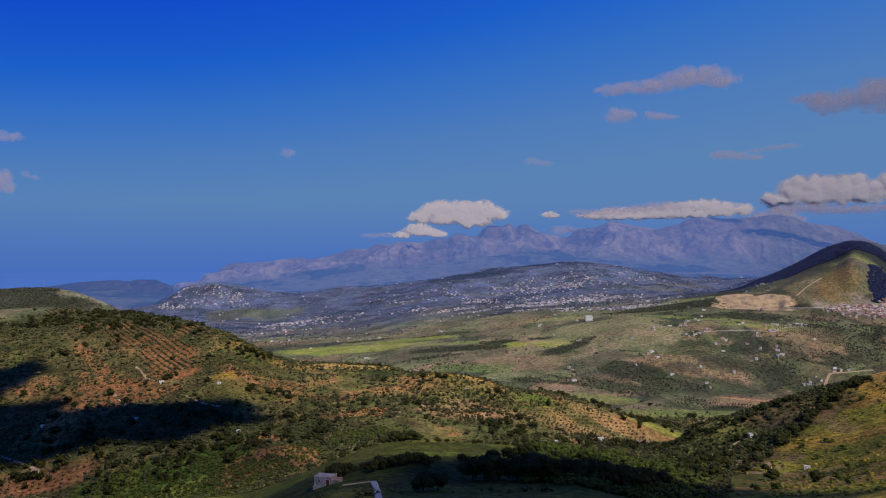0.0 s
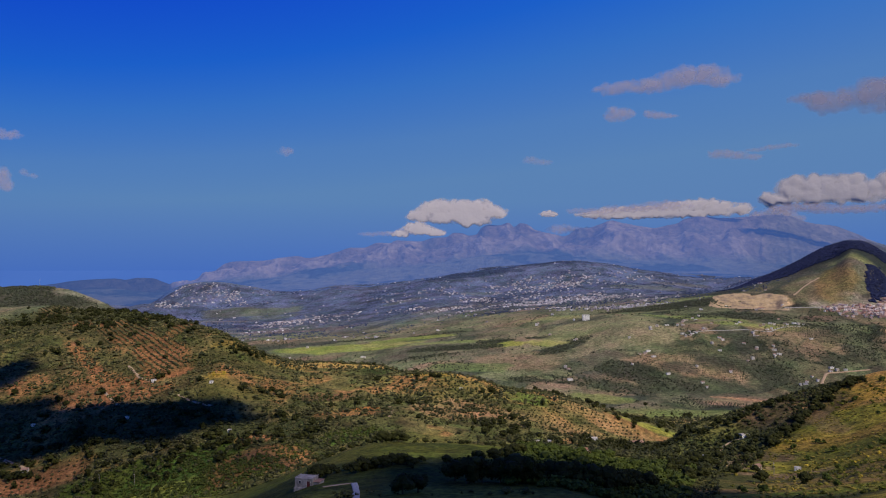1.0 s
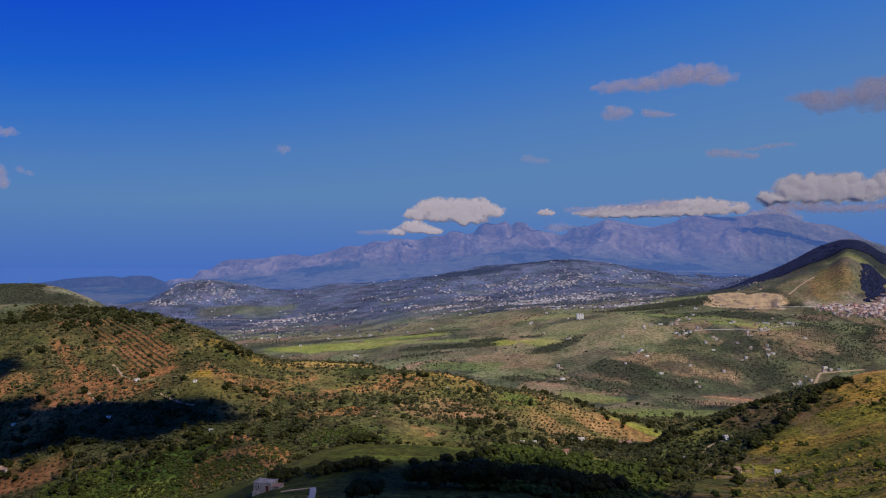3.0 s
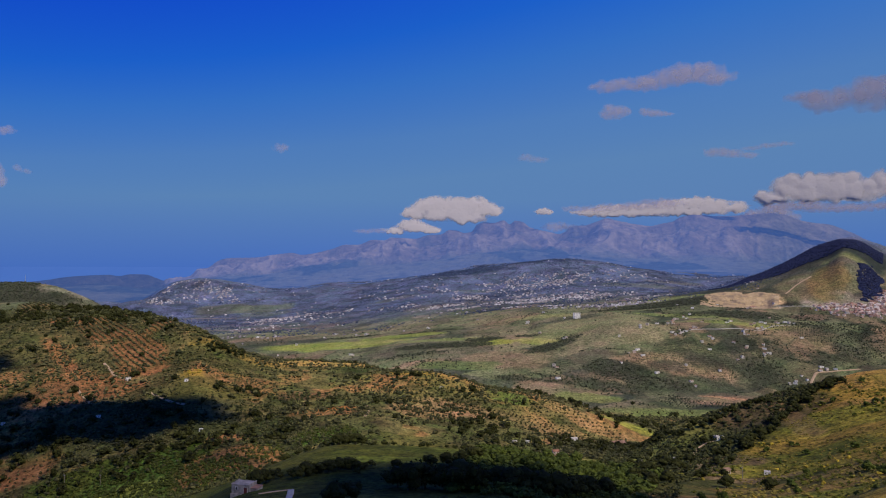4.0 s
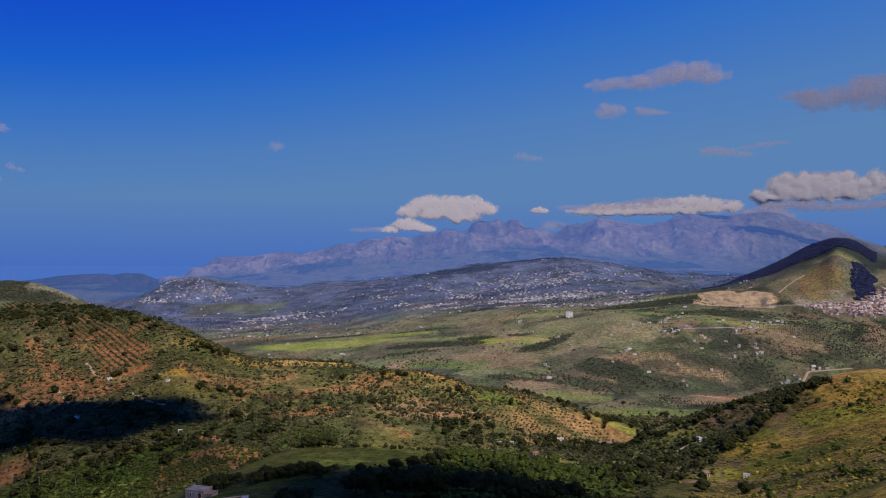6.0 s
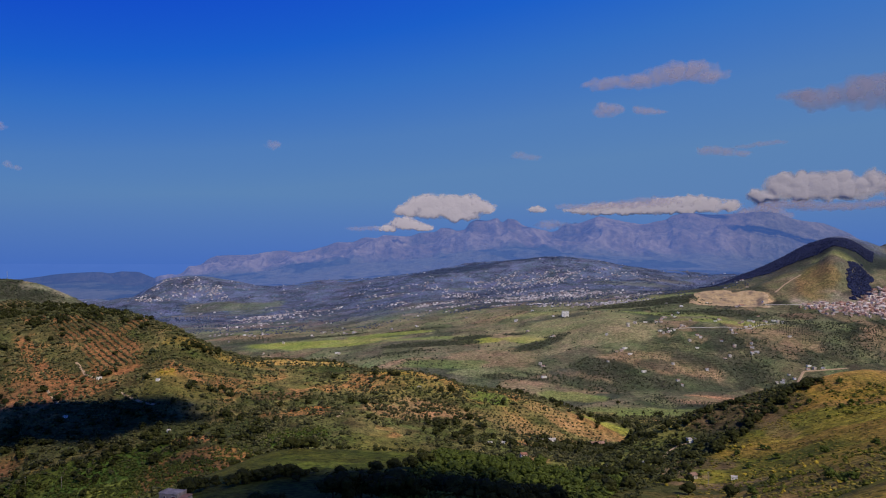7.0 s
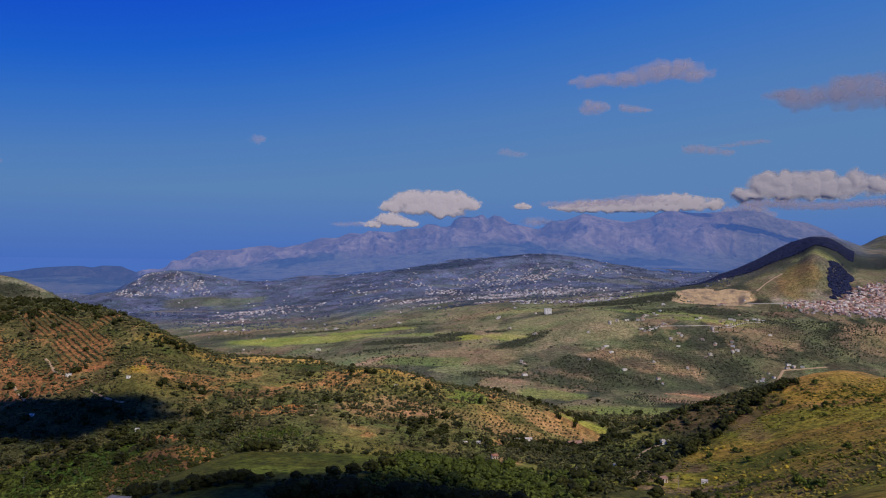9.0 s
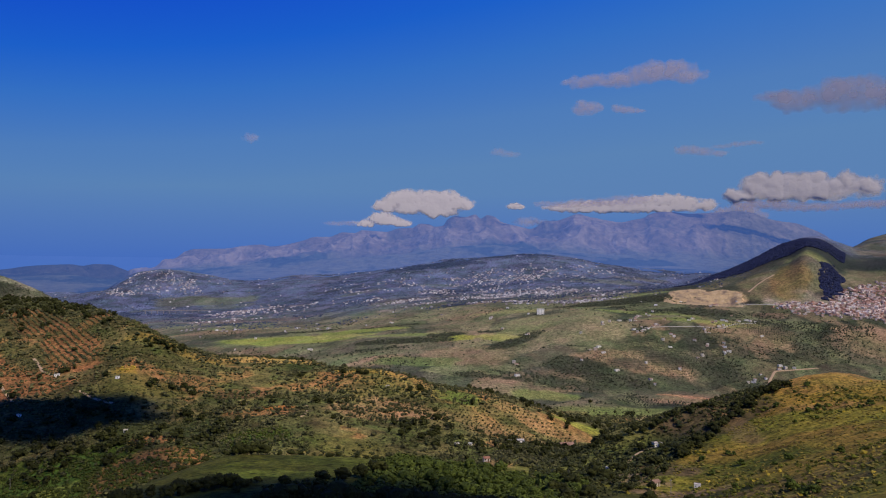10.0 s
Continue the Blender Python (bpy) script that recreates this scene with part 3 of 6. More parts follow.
PATCHES += [
    (23.6, 1130, 120, 16, 0, rgb(0.3, 0.17, 0.09), 0.9), (18.5, 980, 160, 60, 0, rgb(0.13, 0.15, 0.05), 0.8), (20.5, 930, 60, 40, 0, PALE, 0.5), (12.4, 1060, 90, 50, 0, rgb(0.14, 0.155, 0.05), 0.9), (24, 1500, 120, 40, 0, rgb(0.13, 0.13, 0.05), 0.8),
    (26.5, 1480, 110, 60, 0, PLOUGH, 0.6), (22.3, 1480, 170, 30, 0, MEADOW, 0.5), (19, 1560, 240, 40, 20, rgb(0.14, 0.16, 0.05), 0.9), (17.8, 1800, 200, 60, 10, rgb(0.15, 0.16, 0.06), 0.8), (9, 1640, 200, 40, 0, rgb(0.16, 0.16, 0.06), 0.6),
]
PATCHES += [
    (21.7, 1735, 80, 110, 0, rgb(0.36, 0.26, 0.17), 1), (23.6, 1750, 96, 90, 0, rgb(0.4, 0.28, 0.15), 1), (22.6, 1702, 150, 30, 0, rgb(0.34, 0.26, 0.18), 1), (21.4, 1780, 60, 30, 0, rgb(0.3, 0.23, 0.18), 0.9), (26.7, 1880, 60, 22, 0, rgb(0.46, 0.37, 0.26), 0.9),
    (27.5, 1760, 70, 60, 0, rgb(0.2, 0.17, 0.13), 0.8), (26.6, 1840, 110, 160, 0, rgb(0.115, 0.095, 0.052), 0.9), (28.2, 1850, 80, 150, 0, rgb(0.14, 0.1, 0.04), 0.8), (32.5, 1760, 260, 130, 0, rgb(0.16, 0.13, 0.1), 0.9), (33.5, 1960, 180, 160, 0, rgb(0.14, 0.12, 0.07), 0.8),
]
PATCHES += [
    (29.2, 1990, 110, 60, 0, rgb(0.15, 0.16, 0.06), 0.8), (-15.8, 2500, 170, 160, 0, rgb(0.085, 0.09, 0.07), 0.8), (-9, 2240, 140, 40, 0, rgb(0.2, 0.18, 0.17), 0.6), (-12.5, 2380, 160, 70, 0, rgb(0.1, 0.115, 0.1), 0.7), (-3, 2300, 140, 50, 0, rgb(0.12, 0.12, 0.11), 0.6),
    (3, 2350, 120, 50, 0, rgb(0.1, 0.115, 0.11), 0.6), (15.5, 2350, 240, 120, 0, rgb(0.11, 0.12, 0.1), 0.7), (18, 2500, 200, 100, 0, rgb(0.12, 0.115, 0.1), 0.7), (-18, 2400, 140, 60, 0, rgb(0.1, 0.11, 0.1), 0.6), (1.5, 2060, 260, 60, 0, rgb(0.15, 0.12, 0.1), 0.5),
]
PATCHES += [
    # the ridge woods at 2700 and 2800 m are painted in hazy blue
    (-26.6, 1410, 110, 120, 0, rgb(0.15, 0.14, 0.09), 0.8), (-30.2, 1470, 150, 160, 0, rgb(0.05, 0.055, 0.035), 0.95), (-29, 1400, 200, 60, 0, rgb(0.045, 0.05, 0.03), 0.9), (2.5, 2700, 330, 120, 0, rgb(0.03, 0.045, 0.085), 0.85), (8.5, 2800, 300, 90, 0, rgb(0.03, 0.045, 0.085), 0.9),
    (-13, 2470, 190, 110, 0, rgb(0.105, 0.12, 0.085), 0.8),
]


# (bearing, distance, across, along, turn, density)
WOODS = [
    (0.2, 1362, 110, 44, 0, 1), (2.4, 1372, 110, 56, 0, 1), (4.0, 1425, 60, 50, 0, 1), (-0.6, 1290, 130, 30, -20, 0.6), (4.4, 1425, 50, 50, -40, 1),
    (9.6, 1345, 130, 34, -50, 0.9), (10.8, 1400, 50, 30, -40, 0.7), (17.3, 1700, 260, 50, -14, 1), (19.6, 1760, 200, 60, -14, 1), (14.8, 1900, 260, 40, 0, 0.9),
    (11, 1960, 300, 40, 0, 0.8), (30.6, 1900, 44, 150, 0, 1), (-30.5, 1480, 150, 200, 0, 1), (-27.0, 1380, 100, 40, 0, 0.7), (14.7, 1210, 90, 60, 0, 0.7),
]
WOODS += [
    (21.3, 1290, 120, 40, 0, 0.8), (24.5, 1270, 120, 40, 0, 0.5), (28.5, 1250, 160, 50, 0, 0.35), (17.5, 1180, 110, 40, 0, 0.8), (7.5, 1440, 40, 24, 0, 1),
    (12, 1150, 150, 30, 0, 0.7), (6.5, 1130, 60, 26, 0, 0.9), (10.2, 1130, 90, 20, 0, 0.9), (25.4, 1620, 200, 40, 0, 0.4), (31, 1500, 200, 70, 0, 0.3),
    (-6, 1650, 100, 26, 0, 0.8), (0, 1600, 120, 20, 0, 0.7), (14.2, 1212, 90, 70, 0, 0.7), (13.8, 1133, 90, 40, 0, 0.6), (18, 1240, 60, 40, 0, 0.9),
]
WOODS += [
    (20.4, 1273, 60, 50, 0, 0.8), (23.4, 1310, 120, 50, 0, 0.6), (25.9, 1389, 160, 60, 0, 0.45), (28.7, 1479, 180, 60, 0, 0.5), (29.7, 1441, 60, 50, 0, 0.9),
    (20.8, 1568, 150, 50, 0, 0.6), (22.7, 1595, 130, 60, 0, 0.6), (-29, 1400, 200, 60, 0, 0.7), (16, 1740, 160, 22, -20, 1), (19, 1830, 180, 26, -20, 1),
]
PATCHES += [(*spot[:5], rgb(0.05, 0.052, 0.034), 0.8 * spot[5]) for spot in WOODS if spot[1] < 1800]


def cover(x, y):
    r, b = np.hypot(x, y), np.degrees(np.arctan2(x, y))
    n1, n2, n3, n4 = fbm(x, y, 110, 4, 41), fbm(x, y, 36, 4, 43), fbm(x, y, 300, 4, 47), fbm(x, y, 13, 3, 49)
    c = np.tile(GRASS, (len(x), 1)) * (1 + 0.35 * n2[:, None])
    c = blend(c, STRAW, step(0.05, 0.5, n1 + 0.4 * n2) * 0.5 * step(15, 24, b))
    # the golden meadow right of the tree belt
    lawn = step(0, 1, b - np.interp(r, (200, 300, 395, 437, 489, 534), (17, 21.5, 24.6, 26, 27.6, 30))) * (1 - step(560, 600, r))
    c = blend(c, rgb(0.155, 0.14, 0.02) * (1 + 0.4 * n2[:, None]), lawn)
    c = blend(c, STRAW * 1.1, lawn * step(0.05, 0.4, n1 + 0.6 * n2) * 0.6)
    c = blend(c, rgb(0.09, 0.115, 0.015), lawn * step(0.0, 0.35, -n1 + 0.5 * n2) * 0.7)
    # the olive hillside: orange soil showing between scrub
    ident, edge = parcels(x, y, 62, 48, 90)
    hill = step(395, 450, r) * (1 - step(960, 1040, r)) * (1 - step(17, 20, b) * (1 - step(520, 560, r)))
    c = blend(c, rgb(0.112, 0.096, 0.038) * (1 + 0.5 * n2[:, None] + 0.5 * n4[:, None]), hill)
    c = blend(c, rgb(0.17, 0.135, 0.04), hill * step(-11, -4, b) * step(-0.05, 0.4, n2 + 0.5 * n1) * 0.7)
    c = blend(c, SOIL, hill * step(0.05, 0.3, n1 * 0.5 + n2 * 0.7 + 0.5 * n4 + 0.5 * (ident - 0.62)) * 0.65)
    c = blend(c, rgb(0.06, 0.085, 0.022), hill * step(0.12, 0.35, -n2 * 0.8 + 0.5 * n4 + 0.4 * (ident - 0.5)) * 0.45)
    c = blend(c, SCRUB, hill * step(0.1, 0.35, -n1 * 0.6 + 0.5 * n2 + 0.4 * (0.3 - ident)) * 0.8)
    # valley fields
    val = step(950, 1010, r)
    ident, edge = valley_parcels(x, y)
    fields = np.stack([VALLEY, rgb(0.14, 0.145, 0.07), rgb(0.07, 0.08, 0.045), rgb(0.11, 0.125, 0.056), rgb(0.16, 0.125, 0.07), rgb(0.1, 0.1, 0.055), rgb(0.15, 0.14, 0.07), rgb(0.06, 0.066, 0.042)])
    c = blend(c, fields[(ident * 7.99).astype(int)] * (1 + 0.35 * n2[:, None] + 0.25 * n1[:, None]) * (1 - 0.2 * step(14, 19, b)[:, None] - 0.15 * step(21, 24, b)[:, None]) * rgb(1.03, 0.97, 1.06), val)
    busy = val * (0.35 + 0.45 * step(11, 14, b)) * (1 - step(1600, 1750, r))
    m1, m2 = fbm(x, y * 0.6, 55, 4, 53), fbm(x, y * 0.6, 48, 4, 57)
    c = blend(c, rgb(0.048, 0.058, 0.03), busy * step(0.1, 0.28, m1))
    c = blend(c, rgb(0.17, 0.118, 0.07), busy * step(0.18, 0.34, m2))
    c = blend(c, rgb(0.115, 0.12, 0.06), busy * step(0.2, 0.36, -m2))
    c = blend(c, rgb(0.055, 0.062, 0.035), val * step(0.08, 0.4, -n3 + 0.6 * n1) * 0.6)
    c = blend(c, rgb(0.05, 0.06, 0.035), val * (1 - step(0.6, 3, edge)) * 0.6)
    # far slopes, woods and stony pasture, their blue cast painted in for distance haze
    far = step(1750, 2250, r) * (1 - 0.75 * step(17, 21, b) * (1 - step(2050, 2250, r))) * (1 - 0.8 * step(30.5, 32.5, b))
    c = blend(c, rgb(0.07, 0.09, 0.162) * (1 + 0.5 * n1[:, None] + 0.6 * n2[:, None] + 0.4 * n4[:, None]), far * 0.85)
    for bearing, distance, across, along, turn, colour, w in PATCHES:
        near = np.flatnonzero((np.abs(r - distance) < across + along) & (np.abs(b - bearing) < 40))
        k = patch(x[near], y[near], bearing, distance, across, along, turn) * w
        c[near] = blend(c[near], colour * (1 + 0.3 * n2[near, None]), k)
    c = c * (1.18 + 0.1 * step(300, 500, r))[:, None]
    # bare ground stands out pale, overgrown ground dark
    tone = (c.mean(1) / 0.095).clip(0.3, 1.5)
    c = c * (tone ** (0.4 * np.maximum(0.75 * hill, val * (1 - step(1750, 2000, r)))))[:, None]
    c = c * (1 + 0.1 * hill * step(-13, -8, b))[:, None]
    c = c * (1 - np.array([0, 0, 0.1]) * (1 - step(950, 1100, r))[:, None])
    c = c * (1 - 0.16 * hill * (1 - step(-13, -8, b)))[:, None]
    pine = step(17, 21, b) * step(0, 1, (r - 1960) / 60) * (1 - step(2150, 2350, r)) * (1 - step(31.2, 31.6, b) * (1 - step(2040, 2060, r)))
    c = blend(c, rgb(0.03, 0.036, 0.03), pine)
    return c


def build_ground():
    x, y, z = land_grid(BEARINGS, 0, ROWS)
    me = sheet("ground", x, y, z, True)
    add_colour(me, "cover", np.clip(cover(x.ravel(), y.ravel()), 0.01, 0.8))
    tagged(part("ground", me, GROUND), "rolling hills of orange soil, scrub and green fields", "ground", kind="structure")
    fine = np.r_[BEARINGS[:24], np.linspace(-40, 42, 1000, endpoint=False), BEARINGS[-24:]]
    x, y, z = land_grid(fine, 14, [4] + FAR_ROWS)
    z[:, :3] -= np.array([30, 20, 10])
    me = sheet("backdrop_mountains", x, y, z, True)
    xr, yr = x.ravel(), y.ravel()
    n, n2 = fbm(xr, yr, 300, 5, 61), fbm(xr, yr, 80, 4, 63)
    r, b = np.hypot(xr, yr), np.degrees(np.arctan2(xr, yr))
    rs, _ = land_lines(b)
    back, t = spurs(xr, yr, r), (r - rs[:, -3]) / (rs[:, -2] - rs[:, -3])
    # base tones kept dim, as thick haze would leave them
    c = np.tile(rgb(0.082, 0.08, 0.045), (len(xr), 1)) * (1 + 0.4 * n2[:, None])
    # pasture and woods below, bare rock on the buttresses
    c = blend(c, rgb(0.095, 0.085, 0.045), step(-0.1, 0.25, n + 0.5 * n2) * (1 - step(0.15, 0.4, t)) * 0.8)
    c = blend(c, rgb(0.018, 0.026, 0.02), step(0.0, 0.25, -n + 0.6 * n2) * (1 - step(0.2, 0.5, t)) * 0.8)
    # less rock tone right of bearing 22, so darker there
    rock = step(0.12, 0.4, t + 0.12 * n) * (1 - 0.55 * step(22, 25, b))
    c = blend(c, rgb(0.12, 0.085, 0.055) * (1 + 0.35 * n2[:, None]), rock * 0.9)
    # paler along the spurs' backs, darker in the gullies between
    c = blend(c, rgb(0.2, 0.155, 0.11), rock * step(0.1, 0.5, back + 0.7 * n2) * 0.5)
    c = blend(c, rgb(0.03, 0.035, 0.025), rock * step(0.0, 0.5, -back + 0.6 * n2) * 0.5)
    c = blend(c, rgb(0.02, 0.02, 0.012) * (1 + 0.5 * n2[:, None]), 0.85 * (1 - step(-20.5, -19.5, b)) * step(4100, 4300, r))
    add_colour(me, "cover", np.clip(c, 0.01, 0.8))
    # strength of the painted haze glow, weaker at far left and right
    add_value(me, "haze_glow", 0.32 - 0.06 * (1 - step(-20.5, -19.5, b)) - 0.04 * step(20, 25, b))
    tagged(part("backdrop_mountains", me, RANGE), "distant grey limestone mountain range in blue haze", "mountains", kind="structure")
    # the sea, far off beyond the left-hand hills
    a = np.radians(np.linspace(-60, -8, 40))[:, None]
    rr = np.linspace(4560, 4830, 5)[None] / np.cos(a)
    x, y = rr * np.sin(a), rr * np.cos(a)
    z = 180 + (np.arange(5)[None] / 4) * 119.0 + 0 * x
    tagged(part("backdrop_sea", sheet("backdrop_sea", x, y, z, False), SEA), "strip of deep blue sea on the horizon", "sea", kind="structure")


def build_quarry():
    """Bare ochre rock over the quarry's floor and cliff."""
    b, r = np.meshgrid(np.linspace(20.0, 25.2, 130), np.linspace(1650, 1830, 90), indexing="ij")
    x, y = r * np.sin(np.radians(b)), r * np.cos(np.radians(b))
    xr, yr = x.ravel(), y.ravel()
    z = land(xr, yr) + 0.7 + 2.2 * np.maximum(0, ridged(xr, yr, 26, 3, 71)) * step(1730, 1745, r.ravel())
    w = np.maximum(patch(xr, yr, 21.6, 1735, 100, 130, 0, 0.05, 0.5), patch(xr, yr, 23.6, 1752, 110, 120, 0, 0.05, 0.5))
    w = np.maximum(w, patch(xr, yr, 22.6, 1690, 150, 30, 0, 0.05, 0.5))
    nr = 90
    i, j = np.meshgrid(np.arange(129), np.arange(89), indexing="ij")
    f = np.stack([i * nr + j, (i + 1) * nr + j, (i + 1) * nr + j + 1, i * nr + j + 1], -1).reshape(-1, 4)
    f = f[(w[f] > 0.5).all(1)]
    used, index = np.unique(f, return_inverse=True)
    me = mesh_of("quarry", np.stack([xr, yr, z], -1)[used], index.reshape(f.shape))
    m, n, l, bs = material("quarried_rock", 0.95, 0.1)
    c = ramp(n, l, noise_node(n, l, 20.0, 7, 0.68), (0.32, (0.17, 0.125, 0.09)), (0.44, (0.32, 0.235, 0.15)), (0.54, (0.45, 0.32, 0.17)), (0.7, (0.5, 0.38, 0.24)))
    c = mix_node(n, l, "MULTIPLY", c, ramp(n, l, noise_node(n, l, 3.0, 5, 0.6), (0.3, 0.75), (0.7, 1.15)))
    l.new(c, bs.inputs["Base Color"])
    bump(n, l, bs, noise_node(n, l, 8.0, 5), 0.6, 2.0)
    tagged(part("quarry", me, m), "bare ochre quarry face cut into the hill", "quarry", kind="structure")


build_ground()
build_quarry()


# ---- clouds ----
def cloud_shape(wide, high, thick, seed, lobes, billow, nx, nz):
    """A cloud as a closed body of overlapping lobes (across, up, half width, half height): billowing above, flatter below.
    Returns the vertices, faces and how dense it is."""
    p, q = np.meshgrid(np.linspace(-1.2, 1.2, nx), np.linspace(-1.25, 1.3, nz), indexing="ij")
    a, o = wide / high, seed * 7.3
    wp = p + 0.16 / a * fbm(p * a + o, q, 0.5, 3, seed + 3)
    wq = q + 0.16 * fbm(p * a, q + o, 0.5, 3, seed + 4)
    d = np.log(sum(np.exp(5 * (1 - ((wp - cx) / rx) ** 2 - ((wq - cz) / rz) ** 2).clip(-3, 1)) for cx, cz, rx, rz in lobes)) / 5
    puffs = 0.6 * np.abs(smooth_noise(p * a + o, q, 0.62, seed)) + 0.3 * np.abs(smooth_noise(p * a, q + o, 0.31, seed + 1)) + 0.15 * np.abs(smooth_noise(p * a + o, q + o, 0.15, seed + 2))
    body = (d / 1.25).clip(-1, 1)
    d = body + 0.5 * (puffs - 0.3) + 0.34 * fbm(p * a + o, q, 0.3, 4, seed + 5) - 0.35 * step(0.0, 0.9, -q)
    bulge = 0.45 + 0.45 * np.sqrt(np.clip(1 - q * q * 0.6, 0.05, 1)) * step(-0.35, 1.1, body) + billow * (puffs - 0.2) * step(0.0, 0.5, d)
    front = np.stack([p * wide / 2, -bulge * thick / 2 - 1, q * high / 2], -1).reshape(-1, 3)
    back = np.stack([p * wide / 2, bulge * thick / 2 + 1, q * high / 2], -1).reshape(-1, 3)
    i, j = np.meshgrid(np.arange(nx - 1), np.arange(nz - 1), indexing="ij")
    f = np.stack([i * nz + j, (i + 1) * nz + j, (i + 1) * nz + j + 1, i * nz + j + 1], -1).reshape(-1, 4)
    f = f[(d.ravel()[f] > -0.3).any(1)]
    n = nx * nz
    verts, faces = np.concatenate([front, back]), np.concatenate([f, f[:, ::-1] + n])
    used, index = np.unique(faces, return_inverse=True)
    return verts[used], index.reshape(faces.shape), np.tile(d.ravel(), 2)[used]


WHITE_CLOUD = cloud_material("white_cloud", (0.405, 0.38, 0.395), 0.97, 0.7)
MAUVE_CLOUDS = {}


def cloud(bearing, rise, distance, wide, high, seed, lobes, dense=None):
    """Placed by its bearing, the tangent of its rise above the start of the flight, and its distance ahead; dense: how much a mauve one hides."""
    if dense and dense not in MAUVE_CLOUDS:
        MAUVE_CLOUDS[dense] = cloud_material("mauve_cloud", (0.32, 0.29, 0.36), dense, 1.15)
    nz = 30 if dense else 64
    v, f, d = cloud_shape(wide, high, high * (0.07 if dense else 0.24), seed, lobes, 0.03 if dense else 0.08, int(nz * min(3.2, max(1.3, wide / high))), nz)
    me = mesh_of("cloud", v, f)
    add_value(me, "puff", d)
    ob = part("cloud", me, MAUVE_CLOUDS[dense] if dense else WHITE_CLOUD)
    ob.matrix_world = Matrix.Translation((distance * math.tan(radians(bearing)), distance, 300.9 + distance * rise)) @ pose(0, 0, 0, 0, 0, -bearing)
    return tagged(ob, "small mauve cloud drifting in a clear blue sky" if dense else "white cumulus cloud with billowing top and grey base", "cloud", "clouds")


cloud(17.07, 0.2548, 4500, 870, 210, 1, [(-0.62, -0.15, 0.42, 0.42), (-0.2, -0.1, 0.4, 0.5), (0.2, 0.1, 0.42, 0.62), (0.45, 0.3, 0.38, 0.68), (0.72, -0.1, 0.26, 0.5)], 0.55)
cloud(13.59, 0.2112, 4500, 236, 143, 2, [(-0.1, -0.05, 0.7, 0.75), (0.25, 0.05, 0.55, 0.55), (-0.45, -0.2, 0.4, 0.45)], 0.5)
cloud(16.68, 0.2102, 4500, 226, 101, 3, [(-0.55, 0.15, 0.42, 0.62), (-0.1, -0.05, 0.55, 0.5), (0.5, -0.2, 0.45, 0.3)], 0.42)
cloud(31.90, 0.2378, 4500, 1238, 325, 5, [(-0.72, 0.25, 0.26, 0.32), (-0.5, 0, 0.35, 0.5), (-0.25, 0.1, 0.3, 0.7), (-0.15, 0.35, 0.2, 0.5), (0.1, -0.05, 0.4, 0.75), (0.5, 0.2, 0.4, 0.6)], 0.62)
cloud(21.86, 0.1552, 4600, 362, 114, 6, [(-0.5, 0.2, 0.45, 0.55), (0, 0, 0.5, 0.5), (0.55, -0.3, 0.42, 0.4)], 0.4)
cloud(24.19, 0.1651, 4600, 330, 78, 7, [(-0.5, -0.2, 0.45, 0.4), (0.1, 0.1, 0.5, 0.45), (0.6, 0.25, 0.38, 0.4)], 0.28)
cloud(7.55, 0.1469, 4600, 239, 100, 8, [(-0.4, 0.2, 0.5, 0.5), (0.2, -0.1, 0.6, 0.45)], 0.22)
cloud(-11.95, 0.1605, 4600, 132, 100, 9, [(-0.05, 0, 0.75, 0.7), (0.3, 0.15, 0.5, 0.5)], 0.26)
cloud(-31.79, 0.1868, 4600, 422, 128, 10, [(0.3, 0, 0.5, 0.7), (0.65, 0.05, 0.3, 0.5), (-0.3, 0, 0.5, 0.6)], 0.34)
cloud(-32.32, 0.1257, 4600, 431, 234, 11, [(0.5, 0.1, 0.4, 0.75), (0.1, 0.1, 0.5, 0.8), (0.75, -0.25, 0.22, 0.45), (-0.5, 0, 0.4, 0.5)], 0.55)
cloud(-29.30, 0.1308, 4600, 142, 85, 12, [(-0.4, 0.2, 0.45, 0.5), (0.3, -0.2, 0.5, 0.4)], 0.2)
cloud(1.14, 0.0747, 4610, 675, 228, 13, [(-0.72, -0.1, 0.26, 0.34), (-0.42, 0.25, 0.3, 0.55), (-0.2, 0.45, 0.26, 0.5), (0.1, 0.3, 0.3, 0.55), (0.42, 0.35, 0.3, 0.5), (0.68, 0.1, 0.26, 0.42), (0, -0.15, 0.75, 0.42), (0.25, -0.4, 0.45, 0.35)])
cloud(-1.90, 0.0538, 4400, 358, 125, 14, [(-0.55, -0.35, 0.45, 0.4), (-0.05, 0.2, 0.42, 0.65), (0.15, -0.1, 0.6, 0.5), (0.6, -0.3, 0.4, 0.35)])
cloud(-5.10, 0.0483, 4800, 279, 66, 15, [(-0.3, 0, 0.6, 0.5), (0.4, 0.1, 0.5, 0.5)], 0.28)
cloud(16.62, 0.0782, 4700, 1100, 160, 16, [(-0.75, -0.1, 0.25, 0.3), (-0.45, 0.1, 0.3, 0.36), (-0.12, 0.12, 0.3, 0.42), (0.2, 0.3, 0.26, 0.55), (0.42, 0.5, 0.26, 0.5), (0.62, 0.2, 0.22, 0.55), (0.86, 0.05, 0.14, 0.5), (0.3, -0.2, 0.65, 0.4), (-0.3, -0.25, 0.6, 0.3)])
cloud(14.16, 0.0832, 4380, 832, 121, 17, [(-0.5, -0.3, 0.4, 0.4), (0.1, -0.1, 0.6, 0.45), (0.5, 0.2, 0.4, 0.5)], 0.45)
cloud(8.27, 0.0755, 4500, 140, 66, 18, [(-0.1, 0, 0.7, 0.7), (0.35, -0.15, 0.5, 0.5)])
